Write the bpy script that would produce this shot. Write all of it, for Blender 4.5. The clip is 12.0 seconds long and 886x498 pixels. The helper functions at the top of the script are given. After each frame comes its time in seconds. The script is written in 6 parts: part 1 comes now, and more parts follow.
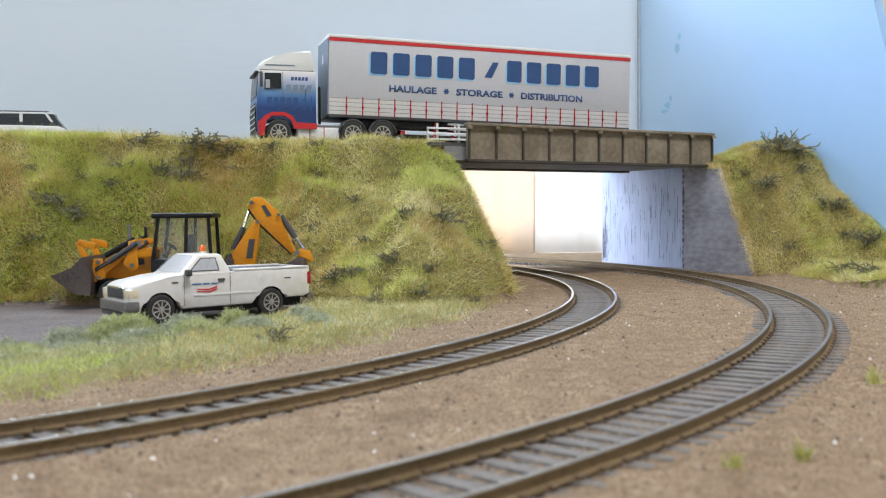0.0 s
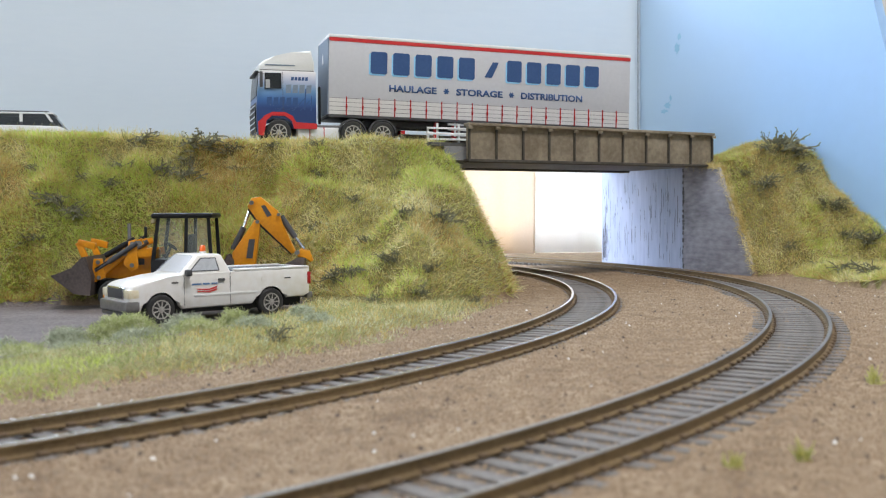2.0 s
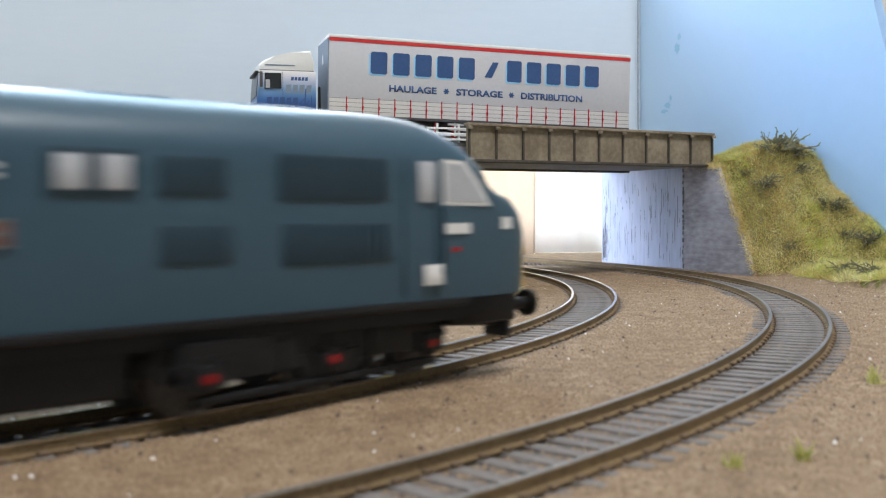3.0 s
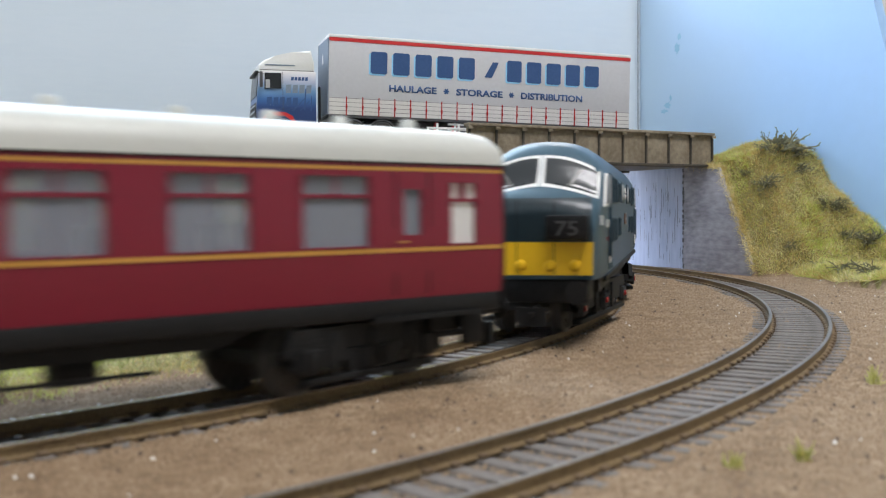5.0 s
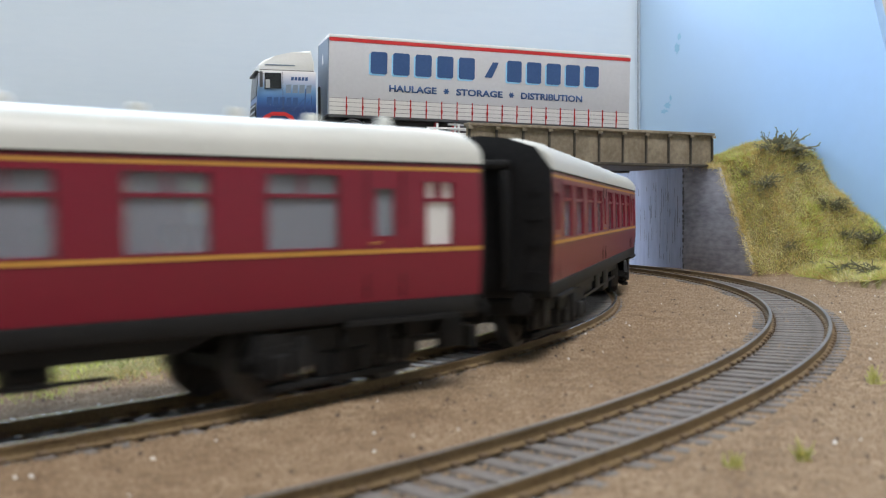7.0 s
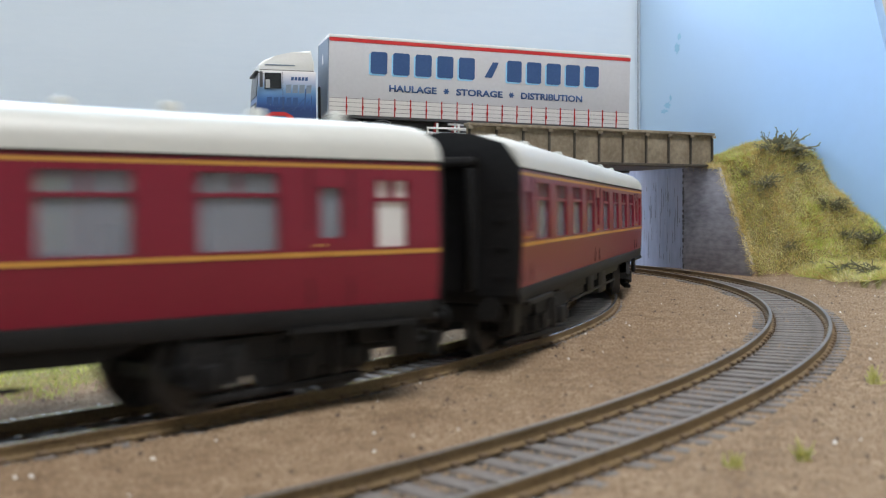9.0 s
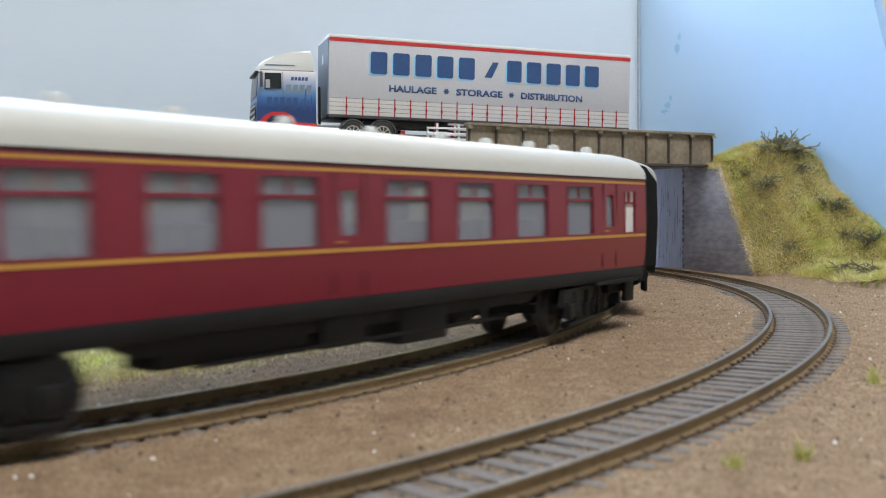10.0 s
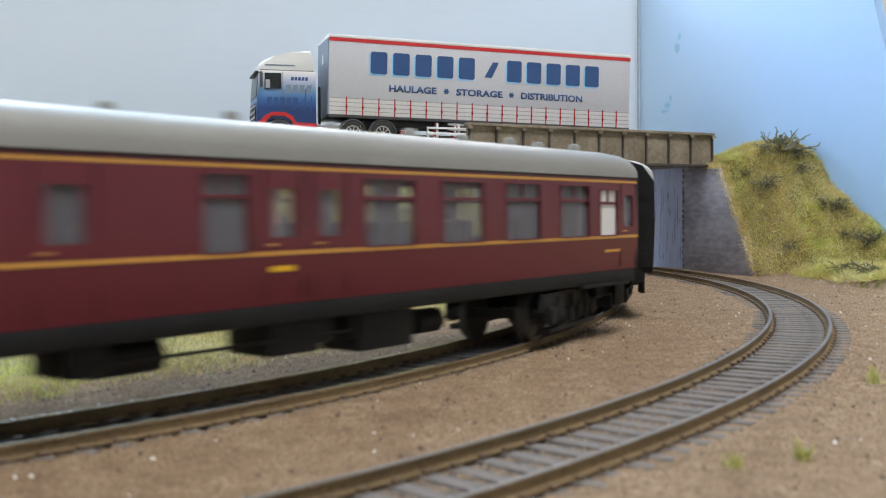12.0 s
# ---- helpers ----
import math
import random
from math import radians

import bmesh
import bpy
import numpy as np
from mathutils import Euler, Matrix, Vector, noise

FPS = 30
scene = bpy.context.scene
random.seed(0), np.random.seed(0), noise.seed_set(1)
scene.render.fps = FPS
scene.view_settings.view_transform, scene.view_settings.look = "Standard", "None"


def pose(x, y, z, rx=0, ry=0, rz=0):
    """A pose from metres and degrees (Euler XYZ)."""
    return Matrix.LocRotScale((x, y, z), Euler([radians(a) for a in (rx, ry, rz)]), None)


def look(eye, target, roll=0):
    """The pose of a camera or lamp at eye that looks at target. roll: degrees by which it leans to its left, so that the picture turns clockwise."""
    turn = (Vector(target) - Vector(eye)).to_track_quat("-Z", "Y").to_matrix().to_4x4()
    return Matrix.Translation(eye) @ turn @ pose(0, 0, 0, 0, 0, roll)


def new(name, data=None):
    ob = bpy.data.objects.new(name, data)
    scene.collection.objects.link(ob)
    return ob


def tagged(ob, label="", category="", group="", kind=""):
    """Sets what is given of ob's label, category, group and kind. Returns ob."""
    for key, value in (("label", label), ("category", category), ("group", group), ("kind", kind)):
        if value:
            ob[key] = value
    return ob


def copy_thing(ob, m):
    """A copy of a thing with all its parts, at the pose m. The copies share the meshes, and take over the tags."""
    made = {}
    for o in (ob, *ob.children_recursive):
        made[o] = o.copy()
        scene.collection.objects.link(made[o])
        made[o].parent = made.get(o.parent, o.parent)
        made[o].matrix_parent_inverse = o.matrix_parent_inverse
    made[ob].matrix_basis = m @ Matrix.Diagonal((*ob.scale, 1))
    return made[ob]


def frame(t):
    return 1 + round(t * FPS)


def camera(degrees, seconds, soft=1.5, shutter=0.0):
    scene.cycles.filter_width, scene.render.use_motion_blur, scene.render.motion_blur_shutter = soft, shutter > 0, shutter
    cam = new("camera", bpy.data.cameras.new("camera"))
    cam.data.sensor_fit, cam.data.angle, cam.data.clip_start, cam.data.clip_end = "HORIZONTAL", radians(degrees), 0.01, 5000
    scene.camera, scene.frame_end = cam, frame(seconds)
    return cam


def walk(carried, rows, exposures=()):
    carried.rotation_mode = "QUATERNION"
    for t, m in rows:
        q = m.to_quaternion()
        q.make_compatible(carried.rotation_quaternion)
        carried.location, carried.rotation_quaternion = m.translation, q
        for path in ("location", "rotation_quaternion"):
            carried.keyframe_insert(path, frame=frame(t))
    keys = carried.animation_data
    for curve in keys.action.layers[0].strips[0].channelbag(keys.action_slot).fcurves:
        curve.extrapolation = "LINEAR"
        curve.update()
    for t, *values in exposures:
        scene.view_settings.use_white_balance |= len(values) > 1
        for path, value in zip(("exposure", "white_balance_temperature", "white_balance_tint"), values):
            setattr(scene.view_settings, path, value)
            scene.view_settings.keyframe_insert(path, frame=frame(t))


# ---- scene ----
# Model railway in 1:76; lengths below are in millimetres and are scaled by MM.
MM = 0.001
cam = camera(48.62, 12.0, soft=1.1, shutter=0.75)
cam.data.dof.use_dof, cam.data.dof.focus_distance, cam.data.dof.aperture_fstop = True, 0.48, 36.0
EYE = (0.0, 0.0, 0.0346)
CAM_POSE = pose(*EYE, 90 - 2.06, 0, 0) @ pose(0, 0, 0, 0, 0, -0.486)
walk(cam, [(0.0, CAM_POSE), (12.0, CAM_POSE)],
     exposures=[(0.0, 0.0), (12.0, 0.0)])

# ---- light ----
world = bpy.data.worlds.new("world")
scene.world = world
world.use_nodes = True
wn = world.node_tree
sky = wn.nodes.new("ShaderNodeTexSky")
sky.sky_type, sky.sun_disc = "NISHITA", False
sky.sun_elevation, sky.sun_rotation = radians(40), radians(200)
wn.nodes["Background"].inputs["Strength"].default_value = 0.1
wn.links.new(sky.outputs["Color"], wn.nodes["Background"].inputs["Color"])


def area_lamp(name, eye, target, sx, sy, power, color):
    lamp = bpy.data.lights.new(name, "AREA")
    lamp.shape, lamp.size, lamp.size_y, lamp.energy, lamp.color = "RECTANGLE", sx, sy, power, color
    ob = new(name, lamp)
    ob.matrix_basis = look(eye, target)
    return ob


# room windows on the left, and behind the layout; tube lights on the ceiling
area_lamp("window_daylight", (-1.9, -0.9, 0.75), (0.0, 0.5, 0.0), 1.3, 1.1, 19, (0.78, 0.88, 1.0))
area_lamp("ceiling_tube_light", (0.34, -0.14, 1.5), (0.0, 0.45, 0.0), 0.75, 0.4, 26.0, (0.975, 0.962, 0.985))
area_lamp("high_window_daylight", (-0.40, 1.53, 1.08), (0.0, 0.40, 0.0), 0.9, 0.5, 14, (0.58, 0.80, 1.0))
# added fill behind the backscene, no window there; brightens curtains and abutment
area_lamp("rear_fill_light", (-0.42, 0.80, 0.25), (0.12, 0.84, 0.04), 0.4, 0.5, 8.0, (0.74, 0.83, 1.0))


# ---- materials ----
def mat(name, c1, c2=None, rough=0.6, metal=0.0, big=40, fine=900, mix=0.5, bump=0.15, depth=0.15, island=0.0, coat=0.0,
        spec=0.5, c3=None, trans=0.0, stretch=(1, 1, 1)):
    m = bpy.data.materials.new(name)
    m.use_nodes = True
    nt = m.node_tree
    b = nt.nodes["Principled BSDF"]
    b.inputs["Roughness"].default_value, b.inputs["Metallic"].default_value = rough, metal
    b.inputs["Coat Weight"].default_value = coat
    b.inputs["Coat Roughness"].default_value = 0.12
    b.inputs["Specular IOR Level"].default_value = spec
    c2 = c2 or tuple(v * 0.8 for v in c1)
    co = nt.nodes.new("ShaderNodeTexCoord")
    mp = nt.nodes.new("ShaderNodeMapping")
    mp.inputs["Scale"].default_value = stretch
    nt.links.new(co.outputs["Object"], mp.inputs["Vector"])
    n1, n2 = nt.nodes.new("ShaderNodeTexNoise"), nt.nodes.new("ShaderNodeTexNoise")
    for n, sc, de in ((n1, big, 4), (n2, fine, 3)):
        n.inputs["Scale"].default_value, n.inputs["Detail"].default_value = sc, de
        nt.links.new(mp.outputs["Vector"], n.inputs["Vector"])
    blend = nt.nodes.new("ShaderNodeMix")
    blend.inputs[0].default_value = mix
    nt.links.new(n1.outputs["Fac"], blend.inputs[2])
    nt.links.new(n2.outputs["Fac"], blend.inputs[3])
    src = blend.outputs[0]
    if trans and island:
        st = nt.nodes.new("ShaderNodeMapRange")
        st.inputs["From Min"].default_value, st.inputs["From Max"].default_value = 0.34, 0.64
        nt.links.new(src, st.inputs["Value"])
        src = st.outputs["Result"]
    if island:
        g = nt.nodes.new("ShaderNodeNewGeometry")
        bl = nt.nodes.new("ShaderNodeMix")
        bl.inputs[0].default_value = island
        nt.links.new(src, bl.inputs[2])
        nt.links.new(g.outputs["Random Per Island"], bl.inputs[3])
        src = bl.outputs[0]
    ramp = nt.nodes.new("ShaderNodeValToRGB")
    e = ramp.color_ramp.elements
    lo, hi = (0.1, 0.9) if island else (0.33, 0.67)
    e[0].position, e[1].position = lo, hi
    e[0].color, e[1].color = (*c1, 1), (*c2, 1)
    if c3:
        k = e.new((lo + hi) / 2)
        k.color = (*c3, 1)
    nt.links.new(src, ramp.inputs["Fac"])
    nt.links.new(ramp.outputs["Color"], b.inputs["Base Color"])
    rr = nt.nodes.new("ShaderNodeMapRange")
    rr.inputs["To Min"].default_value, rr.inputs["To Max"].default_value = rough * 0.85, min(1, rough * 1.15)
    nt.links.new(blend.outputs[0], rr.inputs["Value"])
    nt.links.new(rr.outputs["Result"], b.inputs["Roughness"])
    if bump:
        bp = nt.nodes.new("ShaderNodeBump")
        bp.inputs["Strength"].default_value, bp.inputs["Distance"].default_value = bump, depth * MM
        nt.links.new(n2.outputs["Fac"], bp.inputs["Height"])
        nt.links.new(bp.outputs["Normal"], b.inputs["Normal"])
    if trans:
        t = nt.nodes.new("ShaderNodeBsdfTranslucent")
        nt.links.new(ramp.outputs["Color"], t.inputs["Color"])
        ms = nt.nodes.new("ShaderNodeMixShader")
        ms.inputs[0].default_value = trans
        nt.links.new(b.outputs["BSDF"], ms.inputs[1])
        nt.links.new(t.outputs["BSDF"], ms.inputs[2])
        nt.links.new(ms.outputs["Shader"], nt.nodes["Material Output"].inputs["Surface"])
    return m


def glass_mat(name, tint, rough=0.05, alpha=0.35):
    m = bpy.data.materials.new(name)
    m.use_nodes = True
    b = m.node_tree.nodes["Principled BSDF"]
    b.inputs["Base Color"].default_value = (*tint, 1)
    b.inputs["Roughness"].default_value = rough
    b.inputs["Alpha"].default_value = alpha
    return m


def glow_mat(name, color, strength):
    m = bpy.data.materials.new(name)
    m.use_nodes = True
    b = m.node_tree.nodes["Principled BSDF"]
    b.inputs["Base Color"].default_value = (*color, 1)
    b.inputs["Emission Color"].default_value = (*color, 1)
    b.inputs["Emission Strength"].default_value = strength
    return m


M = dict(
    ground=mat("ballast_dirt", (0.125, 0.076, 0.040), (0.37, 0.275, 0.18), 0.95, big=130, fine=600, mix=0.4, bump=0.6, depth=0.5, c3=(0.245, 0.168, 0.098)),
    stone=mat("stone_chips", (0.115, 0.068, 0.036), (0.41, 0.315, 0.22), 0.9, big=140, fine=700, mix=0.35, bump=0.3, island=0.38, c3=(0.24, 0.163, 0.095)),
    dark_stone=mat("dark_chips", (0.045, 0.03, 0.02), (0.12, 0.08, 0.055), 0.9, island=0.6),
    white_stone=mat("pale_chips", (0.6, 0.57, 0.52), (0.85, 0.83, 0.8), 0.8, island=0.6),
    rail_rust=mat("rusty_rail", (0.12, 0.078, 0.036), (0.25, 0.175, 0.085), 0.8, metal=0.05, big=60, fine=1500, bump=0.3),
    rail_top=mat("bright_rail", (0.66, 0.65, 0.64), (0.82, 0.81, 0.80), 0.2, metal=0.95, big=50, fine=1500, bump=0.05),
    rail_dull=mat("dull_rail", (0.15, 0.135, 0.12), (0.26, 0.24, 0.215), 0.5, metal=0.6, big=50, fine=1500, bump=0.1),
    sleeper=mat("sleeper", (0.075, 0.066, 0.060), (0.235, 0.215, 0.20), 0.85, big=150, fine=1500, bump=0.4, stretch=(1, 0.25, 1)),
    chair=mat("rail_chair", (0.10, 0.065, 0.035), (0.19, 0.13, 0.075), 0.8, fine=2000),
    wall_pale=mat("pale_sky_paint", (0.60, 0.685, 0.755), (0.65, 0.725, 0.785), 0.55, big=3, fine=120, mix=0.3, bump=0.1, depth=0.2, stretch=(0.3, 1, 3)),
    blue_stain=mat("damp_blue_stain", (0.24, 0.47, 0.66), (0.33, 0.57, 0.76), 0.5, big=60),
    joint=mat("joint_shadow_line", (0.16, 0.2, 0.24), (0.3, 0.34, 0.38), 0.8),
    concrete=mat("painted_concrete", (0.17, 0.17, 0.20), (0.47, 0.47, 0.54), 0.85, big=30, fine=240, mix=0.4, bump=0.5, depth=0.4, stretch=(0.5, 1, 1.6)),
    abut=mat("pale_board_paint", (0.30, 0.36, 0.52), (0.46, 0.52, 0.68), 0.7, big=20, fine=300, bump=0.3, depth=0.2, stretch=(1, 1, 0.15)),
    streak=mat("dark_drip", (0.05, 0.05, 0.06), (0.16, 0.16, 0.18), 0.8),
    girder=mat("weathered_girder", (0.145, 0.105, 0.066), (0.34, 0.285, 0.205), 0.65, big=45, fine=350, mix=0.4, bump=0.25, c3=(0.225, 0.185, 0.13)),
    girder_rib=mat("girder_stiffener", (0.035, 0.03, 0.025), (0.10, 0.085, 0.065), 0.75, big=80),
    soffit=mat("bridge_soffit", (0.2, 0.2, 0.21), (0.3, 0.3, 0.31), 0.9),
    asphalt=mat("road_asphalt", (0.07, 0.07, 0.07), (0.12, 0.115, 0.11), 0.9, big=60, fine=1800, bump=0.6),
    bed=mat("grey_track_bed", (0.045, 0.036, 0.03), (0.19, 0.165, 0.145), 0.95, big=120, fine=700, mix=0.6, bump=0.9, depth=0.6),
    yard=mat("yard_gravel", (0.085, 0.068, 0.064), (0.22, 0.19, 0.18), 0.95, big=60, fine=900, mix=0.7, bump=0.9, depth=0.5),
    soil=mat("bank_soil", (0.12, 0.10, 0.035), (0.30, 0.26, 0.09), 0.95, big=30, fine=600, bump=0.8, depth=0.8),
    grass_a=mat("static_grass", (0.36, 0.39, 0.09), (0.94, 0.90, 0.50), 0.7, big=26, fine=110, mix=0.45, bump=0, island=0.40, c3=(0.64, 0.64, 0.19), trans=0.36),
    grass_b=mat("straw_grass", (0.48, 0.34, 0.12), (0.95, 0.88, 0.58), 0.7, big=26, fine=110, mix=0.45, bump=0, island=0.42, c3=(0.70, 0.57, 0.22), trans=0.36),
    grass_c=mat("verge_grass", (0.26, 0.33, 0.08), (0.80, 0.79, 0.60), 0.7, big=22, fine=90, mix=0.4, bump=0, island=0.5, c3=(0.50, 0.53, 0.25), trans=0.25),
    grass_d=mat("fresh_grass", (0.40, 0.50, 0.08), (0.86, 0.94, 0.36), 0.7, big=26, fine=110, mix=0.45, bump=0, island=0.45, c3=(0.62, 0.72, 0.16), trans=0.36),
    grass_e=mat("rust_brown_grass", (0.38, 0.21, 0.06), (0.80, 0.60, 0.30), 0.7, big=26, fine=110, mix=0.45, bump=0, island=0.45, c3=(0.58, 0.38, 0.13), trans=0.33),
    twig=mat("lichen_twig", (0.075, 0.075, 0.04), (0.30, 0.29, 0.18), 0.8, island=0.5, fine=500),
    sage=mat("sage_foliage", (0.22, 0.26, 0.15), (0.62, 0.65, 0.50), 0.8, island=0.6, fine=500),
    maroon=mat("maroon_paint", (0.205, 0.009, 0.028), (0.24, 0.011, 0.033), 0.32, big=25, fine=1200, bump=0.03, coat=0.15),
    maroon_dk=mat("dark_maroon_paint", (0.115, 0.010, 0.020), (0.140, 0.012, 0.024), 0.34, big=25, fine=1200, bump=0.03, coat=0.15),
    line=mat("lining_yellow", (0.55, 0.27, 0.05), (0.65, 0.34, 0.07), 0.5),
    roof=mat("pale_grey_roof", (0.56, 0.57, 0.53), (0.64, 0.645, 0.60), 0.42, big=25, fine=900, bump=0.06),
    roof_dk=mat("grey_roof", (0.235, 0.235, 0.215), (0.295, 0.295, 0.275), 0.45, big=25, fine=900, bump=0.06),
    black=mat("matt_black", (0.007, 0.007, 0.008), (0.018, 0.018, 0.019), 0.5, big=60, fine=900, bump=0.15, spec=0.25),
    under=mat("underframe_black", (0.008, 0.008, 0.009), (0.020, 0.020, 0.020), 0.55, big=60, fine=900, bump=0.2, spec=0.22),
    wheel=mat("wheel_metal", (0.05, 0.047, 0.043), (0.11, 0.105, 0.10), 0.5, metal=0.6),
    glass=glass_mat("window_glass", (0.40, 0.43, 0.50), 0.06, 0.42),
    thin_glass=glass_mat("thin_window_glass", (0.34, 0.34, 0.38), 0.05, 0.24),
    clear=glass_mat("clear_glass", (0.5, 0.55, 0.5), 0.05, 0.12),
    dark_glass=glass_mat("dark_glass", (0.03, 0.035, 0.04), 0.22, 0.9),
    white_glass=mat("frosted_white_window", (0.78, 0.78, 0.76), (0.85, 0.85, 0.83), 0.4, bump=0),
    plate=mat("brown_name_plate", (0.16, 0.075, 0.055), (0.2, 0.1, 0.075), 0.5),
    side_pane=mat("pale_cab_glass", (0.42, 0.44, 0.47), (0.55, 0.57, 0.60), 0.25, bump=0),
    interior=mat("coach_interior", (0.24, 0.20, 0.17), (0.36, 0.32, 0.28), 0.7, big=80),
    seat=mat("coach_seat", (0.13, 0.08, 0.06), (0.22, 0.15, 0.11), 0.8, big=100),
    loco=mat("rail_blue_paint", (0.031, 0.076, 0.113), (0.040, 0.092, 0.130), 0.4, big=25, fine=1000, bump=0.05, coat=0.1),
    loco_dk=mat("shaded_grille", (0.012, 0.035, 0.055), (0.022, 0.055, 0.08), 0.5, big=50),
    loco_nose=mat("shaded_nose_blue", (0.010, 0.022, 0.030), (0.018, 0.033, 0.042), 0.35),
    yellow=mat("warning_yellow", (0.80, 0.47, 0.01), (0.86, 0.53, 0.02), 0.4, big=60, bump=0.05),
    white=mat("white_paint", (0.76, 0.76, 0.74), (0.82, 0.82, 0.80), 0.35, big=40, bump=0.03),
    cream=mat("soiled_white_paint", (0.73, 0.69, 0.63), (0.85, 0.84, 0.83), 0.3, big=35, fine=300, bump=0.03, coat=0.3),
    red=mat("red_paint", (0.55, 0.025, 0.03), (0.62, 0.04, 0.04), 0.4),
    trailer=mat("pale_grey_curtain", (0.50, 0.50, 0.52), (0.55, 0.55, 0.57), 0.55, big=25, fine=500, bump=0.06),
    trailer_lo=mat("lower_curtain", (0.62, 0.60, 0.58), (0.68, 0.66, 0.64), 0.55, big=25, fine=500, bump=0.06),
    navy=mat("navy_paint", (0.030, 0.080, 0.21), (0.045, 0.10, 0.25), 0.4, big=80),
    skyblue=mat("light_blue_paint", (0.25, 0.56, 0.80), (0.30, 0.60, 0.83), 0.45, big=80),
    livery_mid=mat("mid_blue_livery", (0.07, 0.17, 0.36), (0.09, 0.2, 0.4), 0.4),
    steel_blue=mat("blue_grey_panel", (0.17, 0.22, 0.28), (0.22, 0.27, 0.34), 0.45),
    chrome=mat("chrome", (0.6, 0.6, 0.6), (0.75, 0.75, 0.75), 0.2, metal=1.0, bump=0),
    alloy=mat("silver_wheel_paint", (0.30, 0.28, 0.25), (0.56, 0.54, 0.50), 0.35, metal=0.4, bump=0.05),
    tyre=mat("tyre_rubber", (0.02, 0.02, 0.02), (0.045, 0.043, 0.04), 0.8, big=100, bump=0.2),
    jcb=mat("digger_yellow", (0.60, 0.205, 0.003), (0.76, 0.31, 0.006), 0.35, big=60, bump=0.05),
    bucket=mat("worn_bucket_steel", (0.06, 0.048, 0.045), (0.14, 0.11, 0.10), 0.55, metal=0.4, big=80),
    dark_grey=mat("dark_grey_plastic", (0.05, 0.05, 0.055), (0.09, 0.09, 0.095), 0.5),
    bumper=mat("grey_bumper", (0.15, 0.145, 0.14), (0.26, 0.25, 0.24), 0.35, metal=0.3),
    curtain=mat("cream_curtain", (0.82, 0.70, 0.56), (0.89, 0.79, 0.67), 0.85, big=6, fine=900, bump=0.2, trans=0.55),
    net=mat("white_net_curtain", (0.86, 0.86, 0.86), (0.9, 0.9, 0.9), 0.85, big=6, fine=900, bump=0.1, trans=0.5),
    room=mat("room_plaster", (0.62, 0.61, 0.58), (0.68, 0.67, 0.64), 0.8, big=2, fine=60),
    room_floor=mat("room_carpet", (0.16, 0.14, 0.12), (0.22, 0.2, 0.17), 0.95, big=5, fine=200),
    lens=mat("amber_lens", (0.70, 0.58, 0.34), (0.85, 0.80, 0.66), 0.2),
    beacon=mat("orange_beacon", (0.85, 0.12, 0.02), (0.9, 0.18, 0.03), 0.2),
    tail=mat("tail_lamp_red", (0.38, 0.01, 0.015), (0.5, 0.03, 0.03), 0.2),
    sky_glow=glow_mat("overcast_window_sky", (0.93, 0.96, 1.0), 8.5),
)


def sky_paint(name, pale, deep, x0, x1):
    """Board colour that runs from pale near the corner to deeper blue along x (metres)."""
    m = mat(name, deep, tuple(min(1, v * 1.06) for v in deep), 0.5, big=4, fine=120, mix=0.3, bump=0.1, depth=0.2)
    nt = m.node_tree
    b = nt.nodes["Principled BSDF"]
    old = b.inputs["Base Color"].links[0].from_socket
    co, sp, mr, mx = (nt.nodes.new(k) for k in ("ShaderNodeTexCoord", "ShaderNodeSeparateXYZ", "ShaderNodeMapRange", "ShaderNodeMix"))
    no = nt.nodes.new("ShaderNodeTexNoise")
    no.inputs["Scale"].default_value = 9
    ad = nt.nodes.new("ShaderNodeMath")
    ad.operation, ad.inputs[1].default_value = "MULTIPLY_ADD", 0.06
    nt.links.new(co.outputs["Object"], sp.inputs[0])
    nt.links.new(co.outputs["Object"], no.inputs["Vector"])
    nt.links.new(no.outputs["Fac"], ad.inputs[0])
    nt.links.new(sp.outputs["X"], ad.inputs[2])
    mr.interpolation_type = "SMOOTHSTEP"
    mr.inputs["From Min"].default_value, mr.inputs["From Max"].default_value = x0, x1
    nt.links.new(ad.outputs[0], mr.inputs["Value"])
    mx.data_type = "RGBA"
    mx.inputs[6].default_value = (*pale, 1)
    nt.links.new(mr.outputs["Result"], mx.inputs[0])
    nt.links.new(old, mx.inputs[7])
    nt.links.new(mx.outputs[2], b.inputs["Base Color"])
    return m


def fade_paint(name, stops, z0, z1):
    """Gloss cab livery sprayed in bands that melt into one another with height (metres)."""
    m = mat(name, stops[0], stops[0], 0.32, bump=0.02, coat=0.2)
    nt = m.node_tree
    co, sp, mr, ramp = (nt.nodes.new(k) for k in ("ShaderNodeTexCoord", "ShaderNodeSeparateXYZ", "ShaderNodeMapRange", "ShaderNodeValToRGB"))
    nt.links.new(co.outputs["Object"], sp.inputs[0])
    nt.links.new(sp.outputs["Z"], mr.inputs["Value"])
    mr.inputs["From Min"].default_value, mr.inputs["From Max"].default_value = z0, z1
    nt.links.new(mr.outputs["Result"], ramp.inputs["Fac"])
    e = ramp.color_ramp.elements
    e[0].color, e[1].color = (*stops[0], 1), (*stops[-1], 1)
    for i, c in enumerate(stops[1:-1]):
        e.new((i + 1) / (len(stops) - 1)).color = (*c, 1)
    nt.links.new(ramp.outputs["Color"], nt.nodes["Principled BSDF"].inputs["Base Color"])
    return m


